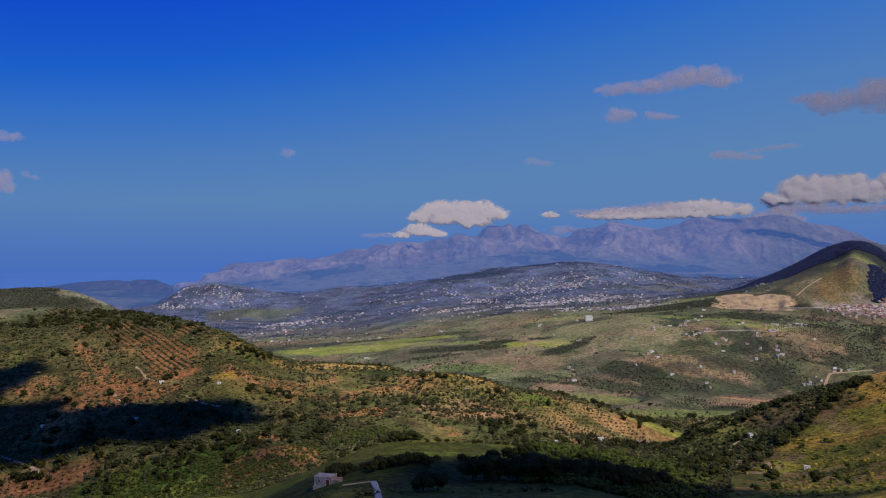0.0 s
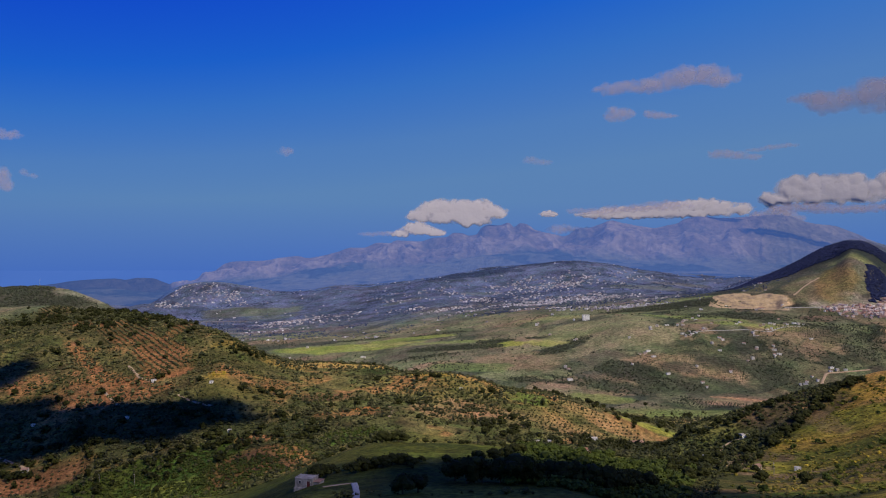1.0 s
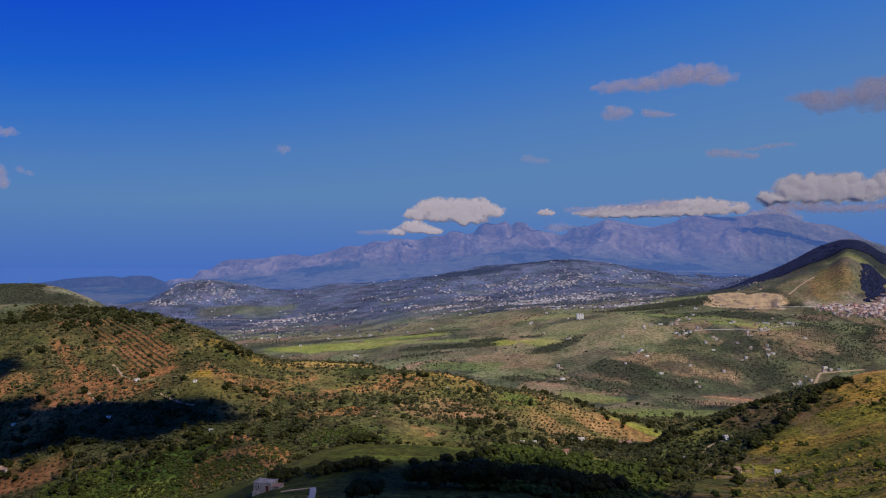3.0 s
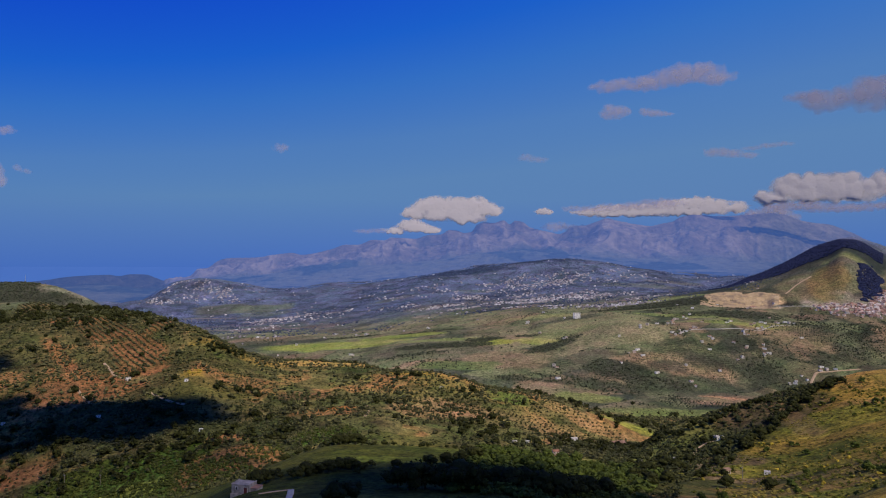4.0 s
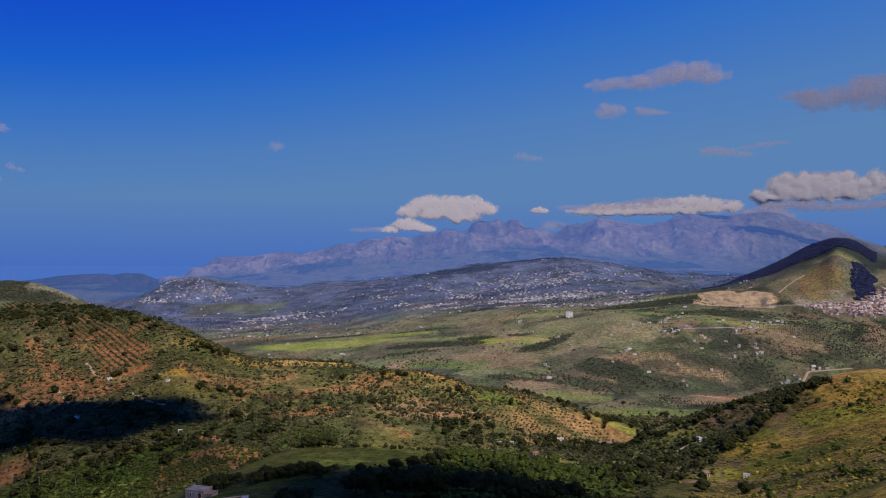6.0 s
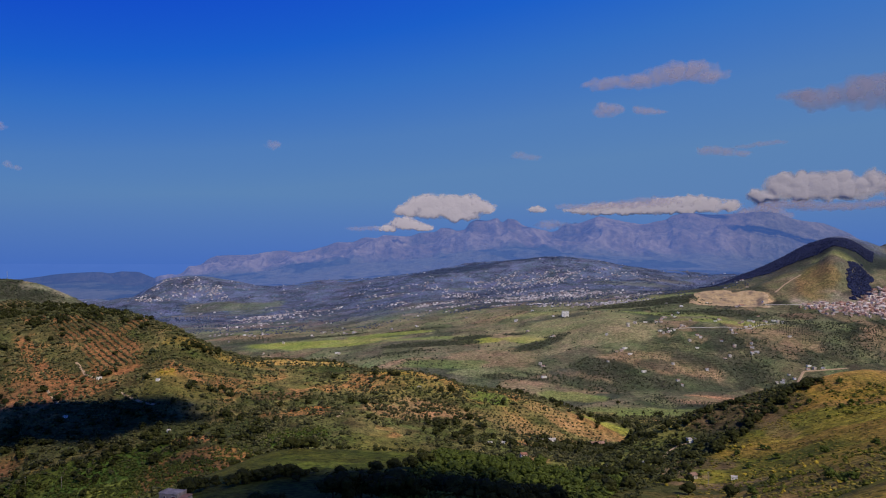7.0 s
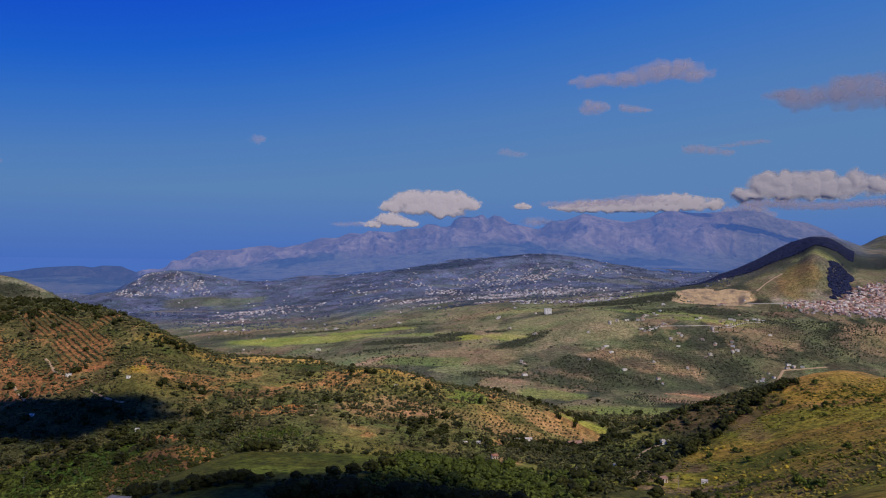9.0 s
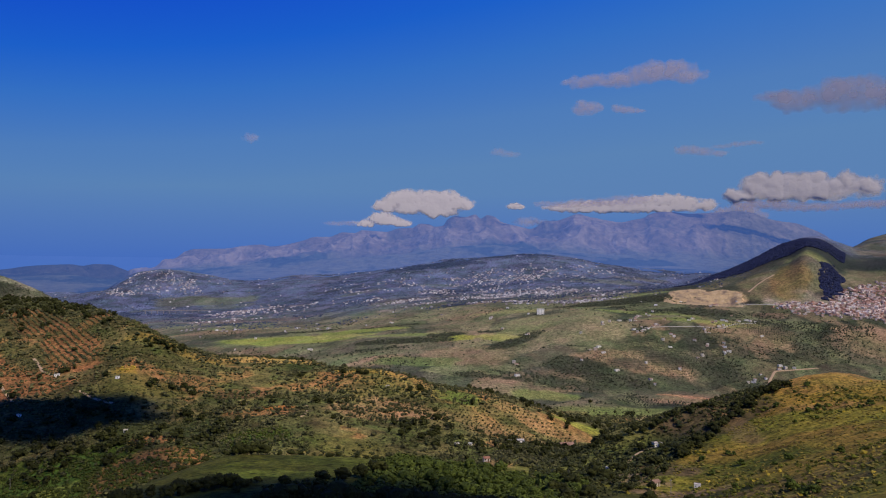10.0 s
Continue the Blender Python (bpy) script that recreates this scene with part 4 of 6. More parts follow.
cloud(28.41, 0.1069, 4160, 858, 244, 19, [(-0.78, -0.3, 0.2, 0.4), (-0.58, 0.15, 0.18, 0.55), (-0.5, 0.55, 0.13, 0.42), (-0.36, 0.3, 0.2, 0.5), (-0.15, 0.35, 0.18, 0.5), (0.05, 0.3, 0.18, 0.55), (0.2, 0.5, 0.14, 0.4), (0.38, 0.1, 0.16, 0.45), (0.52, 0.35, 0.13, 0.55), (0.75, 0, 0.22, 0.5), (0, 0, 0.75, 0.42), (0, -0.3, 0.8, 0.4), (-0.4, -0.25, 0.35, 0.4)])
cloud(29.48, 0.0837, 4080, 1009, 103, 21, [(-0.5, 0.2, 0.45, 0.5), (-0.1, -0.2, 0.5, 0.5), (0.45, 0, 0.5, 0.5)], 0.6)
cloud(31.50, 0.0596, 5600, 1301, 284, 22, [(-0.7, 0.35, 0.3, 0.45), (-0.3, 0, 0.5, 0.8), (0.3, -0.1, 0.6, 0.9)], 0.62)
cloud(24.48, 0.0733, 4700, 388, 145, 23, [(-0.5, -0.1, 0.45, 0.6), (0, 0.25, 0.4, 0.6), (0.3, 0.2, 0.35, 0.6), (0.65, -0.4, 0.3, 0.4)], 0.62)
cloud(9.83, 0.0543, 4900, 371, 121, 24, [(-0.3, 0, 0.6, 0.6), (0.4, -0.2, 0.5, 0.5)], 0.42)


def shading_cloud(x, y, wide, deep_, seed, mat):
    """A flat cloud overhead, out of view, added so that its shadow falls at that place on the land."""
    z0, up = float(land(x, y)[0]), 950.0
    k = up / SUN_TO.z
    bm = bmesh.new()
    bmesh.ops.create_icosphere(bm, subdivisions=4, radius=1)
    for f in bm.faces:
        f.smooth = True
    rim = [1 - v.co.xy.length for v in bm.verts]
    for v in bm.verts:
        far = 1 + 0.5 * noise.noise(Vector((v.co.x, v.co.y, seed)) * 1.4) + 0.34 * noise.noise(Vector((v.co.x, v.co.y, seed + 9)) * 4) + 0.2 * noise.noise(Vector((v.co.x, v.co.y, seed)) * 11)
        v.co = Vector((v.co.x * wide * 0.5 * far, v.co.y * deep_ * 0.5 * far, v.co.z * (14 if v.co.z > 0 else 5) * far + 2 * noise.noise(v.co * 6)))
    ob = part("cloud", bm, mat)
    add_value(ob.data, "puff", rim)
    ob.location = (x + SUN_TO.x * k, y + SUN_TO.y * k, z0 + up)
    tagged(ob, "unseen low grey-white cloud added to shade the land below", "cloud", "clouds")


def shade_material(name, alpha):
    m, n, l, b = material(name, 1.0, 0.0)
    l.new(ramp(n, l, noise_node(n, l, 40.0, 5), (0.3, (0.72, 0.72, 0.75)), (0.7, (0.85, 0.84, 0.84))), b.inputs["Base Color"])
    at = n.new("ShaderNodeAttribute")
    at.attribute_name = "puff"
    add = n.new("ShaderNodeMath")
    add.operation = "MULTIPLY_ADD"
    l.new(noise_node(n, l, 26.0, 6, 0.65), add.inputs[0])
    add.inputs[1].default_value = 0.7
    l.new(at.outputs["Fac"], add.inputs[2])
    l.new(ramp(n, l, add.outputs[0], (0.3, 0.0), (0.52, alpha)), b.inputs["Alpha"])
    return m


COTTON, THIN, HAZY, FAINT = shade_material("thick_cloud", 1.0), shade_material("thin_cloud", 0.66), shade_material("hazy_cloud", 0.4), shade_material("faint_cloud", 0.2)
shading_cloud(-258, 562, 215, 90, 31, COTTON)
shading_cloud(-345, 592, 120, 80, 36, COTTON)
# a faint unseen one, added to dim the foot of the slope
shading_cloud(-235, 482, 290, 76, 42, FAINT)
shading_cloud(-408, 634, 70, 150, 33, COTTON)
# thinner unseen ones, added to dim the foreground
shading_cloud(40, 200, 125, 108, 34, THIN)
shading_cloud(-4, 208, 120, 84, 44, HAZY)


# ---- plants ----
def foliage(name, dark, light, size=0.9):
    m, n, l, b = material(name, 0.85, 0.15)
    per = n.new("ShaderNodeNewGeometry").outputs["Random Per Island"]
    c = ramp(n, l, per, (0.0, dark), (0.6, tuple((a + z) / 2 for a, z in zip(dark, light))), (1.0, light))
    c = mix_node(n, l, "MULTIPLY", c, ramp(n, l, noise_node(n, l, size, 4, 0.6), (0.3, 0.5), (0.7, 1.5)))
    l.new(c, b.inputs["Base Color"])
    return m


OLIVE = foliage("olive_foliage", (0.030, 0.034, 0.014), (0.125, 0.116, 0.044), 1.0)
BUSH = foliage("scrub_foliage", (0.018, 0.024, 0.009), (0.096, 0.096, 0.028), 0.9)
DARK_LEAF = foliage("dark_oak_foliage", (0.015, 0.017, 0.003), (0.044, 0.047, 0.008), 0.7)
GREEN_LEAF = foliage("green_foliage", (0.033, 0.047, 0.007), (0.088, 0.110, 0.016), 0.7)
BROOM = foliage("yellow_broom", (0.22, 0.17, 0.02), (0.4, 0.29, 0.035), 0.6)
MEADOW_BUSH = foliage("meadow_bushes", (0.047, 0.055, 0.008), (0.135, 0.140, 0.016), 0.7)
TUSSOCK = foliage("dry_tussocks", (0.12, 0.1, 0.02), (0.22, 0.17, 0.03), 0.5)
LUSH_LEAF = foliage("lush_foliage", (0.041, 0.054, 0.009), (0.090, 0.104, 0.019), 0.8)
FAR_LEAF = foliage("far_woodland", (0.035, 0.043, 0.025), (0.08, 0.088, 0.045), 4.0)
# distance haze is painted into these two foliages as blue
HAZY_LEAF = foliage("hazy_grove", (0.03, 0.045, 0.1), (0.06, 0.083, 0.145), 6.0)
HAZY_PINE_LEAF = foliage("hazy_pine_foliage", (0.012, 0.016, 0.05), (0.022, 0.03, 0.075), 4.0)
BARK, _n, _l, _b = material("bark", 0.95, 0.1)
_l.new(ramp(_n, _l, noise_node(_n, _l, 0.25, 5), (0.3, (0.05, 0.037, 0.027)), (0.7, (0.13, 0.1, 0.075))), _b.inputs["Base Color"])


def ball(level):
    bm = bmesh.new()
    bmesh.ops.create_icosphere(bm, subdivisions=level, radius=1)
    v = np.array([tuple(a.co) for a in bm.verts])
    f = np.array([[a.index for a in b.verts] for b in bm.faces])
    bm.free()
    return v, f


OCTAHEDRON = (np.array([(1, 0, 0), (-1, 0, 0), (0, 1, 0), (0, -1, 0), (0, 0, 1), (0, 0, -1)], float),
              np.array([(0, 2, 4), (2, 1, 4), (1, 3, 4), (3, 0, 4), (2, 0, 5), (1, 2, 5), (3, 1, 5), (0, 3, 5)]))


def leafy(count, seed):
    """A bush: single leaf sprays all over a small dense core."""
    g = np.random.default_rng(seed)
    d = g.normal(0, 1, (count, 3))
    d /= np.linalg.norm(d, axis=1, keepdims=True)
    u = np.cross(d, g.normal(0, 1, (count, 3)))
    u /= np.linalg.norm(u, axis=1, keepdims=True)
    w = np.cross(d, u) + d * g.uniform(-0.5, 0.5, (count, 1))
    c, s = d * g.uniform(0.62, 1.08, (count, 1)), g.uniform(0.26, 0.46, (count, 1))
    v = np.stack([c - u * s * 0.8 - w * s * 0.5, c + u * s * 0.8 - w * s * 0.5, c + w * s], 1).reshape(-1, 3)
    return np.concatenate([OCTAHEDRON[0] * 0.72, v]), np.concatenate([OCTAHEDRON[1], 6 + np.arange(3 * count).reshape(-1, 3)])


BALLS = {0: OCTAHEDRON, 1: ball(1), 2: ball(2), 3: leafy(22, 5), 4: leafy(64, 6)}


def clumps(name, x, y, width, height, level, mat, label, category, g):
    """Many bushes or small trees, each an uneven clump of its own, standing on the land."""
    tv, tf = BALLS[level]
    n, k = len(x), len(tv)
    if not n:
        return
    jit = 1 + g.uniform(-0.3, 0.34, (n, k, 1)) * (1 if level < 3 else 0.4)
    turn = g.uniform(0, 2 * math.pi, n)
    c, s = np.cos(turn)[:, None], np.sin(turn)[:, None]
    v = tv[None] * jit
    v = np.stack([v[..., 0] * c - v[..., 1] * s, v[..., 0] * s + v[..., 1] * c, v[..., 2]], -1)
    v = v * np.stack([width * g.uniform(0.34, 0.74, n), width * g.uniform(0.34, 0.74, n), height * g.uniform(0.42, 0.6, n)], -1)[:, None]
    v = v + np.stack([x, y, land(x, y) + height * 0.42], -1)[:, None]
    f = tf[None] + (np.arange(n) * k)[:, None, None]
    me = mesh_of(name, v.reshape(-1, 3), f.reshape(-1, 3), smooth=False)
    tagged(part(name, me, mat), label, category, kind="stuff")


def sector(n, b0, b1, r0, r1, g):
    b, r = np.radians(g.uniform(b0, b1, n)), np.sqrt(g.uniform(r0 * r0, r1 * r1, n))
    return r * np.sin(b), r * np.cos(b)


def inside(x, y, spots):
    w = np.zeros(len(x))
    for bearing, distance, across, along, turn, amount in spots:
        w = np.maximum(w, patch(x, y, bearing, distance, across, along, turn) * amount)
    return w


# (bearing, distance, across, along, turn, density)
BARE = [
    (-7.6, 275, 120, 85, 0, 1), (-3, 230, 120, 60, 0, 1), (11.5, 1440, 120, 110, 0, 0.95), (14.4, 1420, 150, 120, 0, 0.95), (17.3, 1500, 150, 90, 10, 0.95),
    (16.9, 1350, 90, 40, 0, 0.9), (16.2, 722, 80, 50, 20, 1), (15.2, 700, 80, 34, 20, 1), (-7, 754, 85, 16, 0, 0.8), (-8, 1535, 280, 150, 0, 1),
    (-4.4, 1520, 180, 80, 15, 1), (-2.2, 1560, 180, 90, 10, 1), (1, 1440, 200, 50, 10, 0.9), (5, 1385, 80, 70, 0, 1), (8.5, 1390, 100, 60, 0, 0.9),
]
BARE += [
    (5.6, 1245, 190, 110, 0, 0.85), (12.5, 1480, 240, 200, 0, 0.93), (15, 1380, 160, 120, 0, 0.9), (22.8, 1085, 110, 50, 0, 0.9), (21.8, 1712, 80, 80, 0, 1),
    (23.7, 1738, 100, 80, 0, 1), (22.6, 1765, 190, 130, 0, 1), (22.6, 1700, 150, 40, 0, 1), (27.3, 1850, 300, 220, 0, 0.97), (18.5, 980, 170, 60, 0, 0.9),
    (12.4, 1060, 90, 50, 0, 0.9), (19, 1560, 240, 40, 20, 0.9), (-18.4, 500, 80, 70, 0, 0.8), (-20.3, 488, 80, 20, 0, 1), (-15.8, 2500, 170, 160, 0, 0.9),
]
BARE += [
    (33, 1950, 180, 220, 0, 0.9), (-25.6, 690, 60, 40, 0, 0.5), (-19.4, 692, 30, 18, 0, 1),
]
TERRACES = [(-22.9, 845, 42, 114, -18, 1), (-20.5, 745, 42, 114, -18, 1), (-27.3, 985, 40, 100, 0, 1), (-18.6, 820, 90, 22, -60, 1)]
GROVES = [(-28.5, 570, 80, 60, 10, 1), (18.8, 1255, 170, 80, 0, 1), (20.4, 1310, 130, 60, 0, 1), (26.5, 1480, 110, 60, 0, 1), (-13.1, 484, 60, 50, 0, 1), (9.5, 645, 100, 50, 0, 1), (20.8, 1060, 130, 50, 0, 1), (12.5, 680, 70, 40, 0, 1)]


def rows_of_trees(x, y, along, gap, turn):
    """Moves places onto the rows of a grove, so that trees stand in lines."""
    c, s = math.cos(radians(turn)), math.sin(radians(turn))
    p, q = np.round((x * c + y * s) / along) * along, np.round((-x * s + y * c) / gap) * gap
    key = np.unique(np.stack([p, q], -1), axis=0)
    key = key[rng.uniform(0, 1, len(key)) < 0.85]
    p, q = key[:, 0] + rng.normal(0, 0.6, len(key)), key[:, 1] + rng.normal(0, 0.4, len(key))
    return p * c - q * s, p * s + q * c


def hill_plants():
    g = np.random.default_rng(21)
    # olives in rows
    gx, gy = sector(60000, -36, 18, 400, 1000, g)
    w = inside(gx, gy, GROVES)
    gx, gy = rows_of_trees(gx[w > 0.5], gy[w > 0.5], 4.6, 5.3, 24)
    wd = g.uniform(1.5, 2.5, len(gx))
    clumps("olive_grove", gx, gy, wd, wd * 0.85, 3, OLIVE, "rows of small grey-green olive trees on orange soil", "olive trees", g)
    gx, gy = sector(60000, -36, -12, 600, 1040, g)
    w = inside(gx, gy, TERRACES)
    gx, gy = rows_of_trees(gx[w > 0.5], gy[w > 0.5], 2.7, 5.0, -50)
    wd = g.uniform(1.7, 2.7, len(gx))
    clumps("terraced_olives", gx, gy, wd, wd * 0.8, 1, OLIVE, "long lines of olive trees with bare orange soil between", "olive trees", g)
    # olives and scrub scattered over the hillside
    x, y = sector(120000, -37, 20, 395, 1000, g)
    r, b = np.hypot(x, y), np.degrees(np.arctan2(x, y))
    den = 0.42 + 0.55 * fbm(x, y, 90, 3, 201) + 0.4 * fbm(x, y, 30, 3, 203)
    den = den * (1 - inside(x, y, BARE)) * (1 - inside(x, y, GROVES)) * (1 - inside(x, y, TERRACES)) * np.where((b > 17) & (r < 560), 0, 1)
    k = g.uniform(0, 1, len(x)) < den
    x, y = x[k], y[k]
    kind = fbm(x, y, 70, 3, 207) + g.uniform(-0.35, 0.35, len(x))
    size = np.clip(g.lognormal(0.36, 0.45, len(x)), 0.8, 4.6)
    near = (np.hypot(x, y) < 640) & (size > 2.3)
    o = kind > -0.05
    clumps("olive_trees", x[o & near], y[o & near], size[o & near], size[o & near] * 0.8, 4, OLIVE, "scattered grey-green olive trees on the hillside", "olive trees", g)
    clumps("scrub", x[~o & near], y[~o & near], size[~o & near] * 1.1, size[~o & near] * 0.7, 4, BUSH, "dark green scrub covering the hillside", "scrub", g)
    far = ~near
    fo = far & o
    clumps("upper_olives", x[fo], y[fo], size[fo] * 1.1, size[fo] * 0.8, 0, OLIVE, "scattered olive trees on the upper slope", "olive trees", g)
    far = far & ~o
    clumps("crest_scrub", x[far], y[far], size[far] * 1.15, size[far] * 0.85, 0, BUSH, "dark bushes along the hill's upper slope", "scrub", g)
    # larger dark trees in the gullies and along the crest
    x, y = sector(6000, -36, 19, 400, 1040, g)
    den = inside(x, y, [(-10.5, 545, 40, 100, 30, 1), (-24, 585, 170, 60, 0, 0.5), (-20, 530, 120, 50, 0, 0.7), (-24.8, 945, 120, 70, 0, 0.95), (-23, 885, 60, 60, 0, 0.8), (-18, 790, 30, 30, 0, 0.9), (-27, 945, 220, 40, 0, 0.7), (-20.7, 688, 34, 14, 0, 1), (-14.4, 728, 40, 30, 0, 0.9), (-20, 870, 200, 30, 0, 0.6), (-1, 690, 26, 14, 0, 0.9), (7, 560, 200, 30, 0, 0.4), (-13, 640, 60, 24, 0, 0.6), (14, 610, 90, 40, 0, 0.8)])
    k = g.uniform(0, 1, len(x)) < den + 0.012 + 0.35 * step(0.2, 0.36, fbm(x, y, 60, 3, 209))
    x, y = x[k], y[k]
    size = g.uniform(3.5, 6.2, len(x))
    clumps("hillside_trees", x, y, size, size * 0.9, 4, DARK_LEAF, "dark evergreen trees in the hillside gullies", "trees", g)
    x, y = sector(9000, -26, -4, 450, 545, g)
    k = g.uniform(0, 1, len(x)) < inside(x, y, [(-18.4, 500, 70, 60, 0, 0.5), (-15.5, 478, 70, 45, 0, 0.6), (-21.5, 510, 60, 50, 0, 0.4), (-6.3, 521, 44, 30, 0, 0.5), (-11, 495, 40, 40, 0, 0.2)])
    clumps("green_thicket", x[k], y[k], g.uniform(1.2, 3.2, k.sum()), g.uniform(0.9, 2.2, k.sum()), 3, LUSH_LEAF, "bright green bushes and reeds at the hill's foot", "bushes", g)
    x, y = sector(900, -36, 0, 640, 690, g)
    k = inside(x, y, [(-16.5, 668, 16, 10, 0, 1)]) > 0.5
    clumps("yellow_broom", x[k], y[k], g.uniform(1.5, 3, k.sum()), g.uniform(1, 2, k.sum()), 1, BROOM, "patch of flowering yellow broom", "broom", g)


def valley_plants():
    g = np.random.default_rng(22)
    x, y = sector(150000, -36, 38, 900, 1760, g)
    r, b = np.hypot(x, y), np.degrees(np.arctan2(x, y))
    wood, bare, grove = inside(x, y, WOODS), inside(x, y, BARE), inside(x, y, GROVES)
    ident, edge = valley_parcels(x, y)
    lump = step(0.12, 0.4, fbm(x, y, 70, 3, 303) + 0.5 * fbm(x, y, 200, 2, 301))
    den = np.where((ident * 37 % 1) < 0.25, 0.06, 0.003) + 0.45 * lump * (0.35 + 0.65 * (b > 13) * (r < 1600)) + 0.26 * (edge < 2.6) * step(-0.2, 0.2, fbm(x, y, 60, 2, 309))
    den = den * np.where((b < 16) & (r > 1230), 0.4, 1)
    den = np.maximum(den * (1 - bare) * (b > -14), wood * 0.75) * (1 - grove)
    k = g.uniform(0, 1, len(x)) < den
    size = g.uniform(1.2, 3.3, k.sum())
    clumps("valley_trees", x[k], y[k], size, size * 0.85, 0, FAR_LEAF, "dark hedgerow trees and groves across the valley", "trees", g)
    k2 = grove > 0.5
    gx, gy = rows_of_trees(x[k2], y[k2], 4.6, 6.0, 12)
    wd = g.uniform(1.3, 2.2, len(gx))
    clumps("valley_grove", gx, gy, wd, wd * 0.8, 1, FAR_LEAF, "regular rows of fruit trees on brown soil", "orchard", g)
    # the pine-clad hill
    x, y = sector(34000, 17, 40, 1940, 2260, g)
    r, b = np.hypot(x, y), np.degrees(np.arctan2(x, y))
    rs, _ = land_lines(b)
    k = (r > rs[:, 13] + 55) & (r < rs[:, 14] + 60) & (b > 20.5) & ((b < 31.4) | (r > rs[:, 14] - 40))
    s2x, s2y = sector(10000, 29, 33, 1790, 2060, g)
    w = inside(s2x, s2y, [(30.7, 1900, 46, 190, 0, 1)]) > 0.5
    x, y = np.r_[x[k], s2x[w]], np.r_[y[k], s2y[w]]
    size = g.uniform(2.8, 4.8, len(x))
    clumps("pine_wood", x, y, size, size * 0.85, 0, HAZY_PINE_LEAF, "dense dark pine wood on the hill", "pine wood", g)
    # far woods round the villages
    x, y = sector(60000, -30, 26, 1760, 2900, g)
    den = 0.04 + 0.55 * step(0.02, 0.3, fbm(x, y, 110, 3, 305) + 0.5 * fbm(x, y, 40, 2, 307)) + 0.3 * inside(x, y, [(2.5, 2700, 330, 120, 0, 1), (8.5, 2800, 300, 90, 0, 1), (-4, 2560, 300, 100, 0, 1), (-19, 2820, 200, 100, 0, 1)]) * 2
    k = g.uniform(0, 1, len(x)) < den * (1 - inside(x, y, BARE))
    size = g.uniform(1.8, 4.2, k.sum())
    clumps("far_woods", x[k], y[k], size, size * 0.7, 0, HAZY_LEAF, "distant dark groves between the villages", "woods", g)


hill_plants()
valley_plants()


# ---- single trees near the flight ----
def at_bearing(bearing, distance):
    a = radians(bearing)
    x, y = distance * math.sin(a), distance * math.cos(a)
    return x, y, float(land(x, y)[0])


def limb(bm, a, b, r0, r1, sides=7):
    a, b = Vector(a), Vector(b)
    q = (b - a).to_track_quat("Z", "Y")
    rings = []
    for p, r in ((a, r0), (a.lerp(b, 0.5) + Vector((0.03, -0.02, 0)) * (b - a).length, (r0 + r1) / 2), (b, r1)):
        rings.append([bm.verts.new(p + q @ Vector((math.cos(2 * math.pi * i / sides) * r, math.sin(2 * math.pi * i / sides) * r, 0))) for i in range(sides)])
    for lo, hi in zip(rings, rings[1:]):
        for i in range(sides):
            bm.faces.new((lo[i], lo[(i + 1) % sides], hi[(i + 1) % sides], hi[i]))
    bm.faces.new(rings[-1])


def crown_mesh(seed, wide, high, leaves, leaf):
    """Leaf sprays over several lobes, with loose inner foliage so that little light comes through."""
    g = np.random.default_rng(seed)
    lobes = [(0, 0, high * 0.6, wide * 0.34, high * 0.36)]
    for i in range(7):
        a = i * 0.9 + g.uniform(-0.4, 0.4)
        d = wide * g.uniform(0.2, 0.34)
        lobes.append((math.cos(a) * d, math.sin(a) * d, high * g.uniform(0.32, 0.78), wide * g.uniform(0.17, 0.27), high * g.uniform(0.15, 0.24)))
    verts, faces = [], []
    tv, tf = BALLS[2]
    for x, y, z, rw, rh in lobes:
        faces.append(tf + sum(map(len, verts)))
        verts.append(tv * (1 + g.uniform(-0.25, 0.12, (len(tv), 1))) * (rw * 0.86, rw * 0.86, rh * 0.86) + (x, y, z))
    n = leaves
    pick = g.integers(0, len(lobes), n)
    lob = np.array(lobes)[pick]
    d = g.normal(0, 1, (n, 3))
    d /= np.linalg.norm(d, axis=1, keepdims=True)
    c = lob[:, :3] + d * lob[:, [3, 3, 4]] * g.uniform(0.82, 1.16, (n, 1))
    nrm = d + g.normal(0, 0.55, (n, 3))
    nrm /= np.linalg.norm(nrm, axis=1, keepdims=True)
    u = np.cross(nrm, g.normal(0, 1, (n, 3)))
    u /= np.linalg.norm(u, axis=1, keepdims=True)
    w = np.cross(nrm, u)
    s = leaf * g.uniform(0.5, 1.2, (n, 1))
    bend = nrm * s * 0.25
    quad = np.stack([c - u * s - bend, c - w * s * 0.6, c + w * s * 0.6, c + u * s - bend], 1)
    base = sum(map(len, verts))
    verts.append(quad.reshape(-1, 3))
    i = base + np.arange(n) * 4
    faces += [np.stack([i, i + 1, i + 2], -1), np.stack([i + 1, i + 3, i + 2], -1)]
    return mesh_of("crown", np.concatenate(verts), np.concatenate(faces), smooth=False)


def tree(seed, wide, high, mat, label, leaves=900, leaf=0.42):
    g = np.random.default_rng(seed)
    ob = thing("tree", label, "tree", "trees on the slopes")
    bm = bmesh.new()
    limb(bm, (0, 0, -0.6), (0.1, 0.05, high * 0.3), 0.045 * high, 0.032 * high)
    for k in range(4):
        a = k * 1.6 + g.uniform(-0.3, 0.3)
        limb(bm, (0.1, 0.05, high * 0.24), (math.cos(a) * wide * 0.26, math.sin(a) * wide * 0.26, high * g.uniform(0.5, 0.7)), 0.024 * high, 0.009 * high, 5)
    part("trunk", bm, BARK, ob)
    part("crown", crown_mesh(seed, wide, high, leaves, leaf), mat, ob)
    return ob


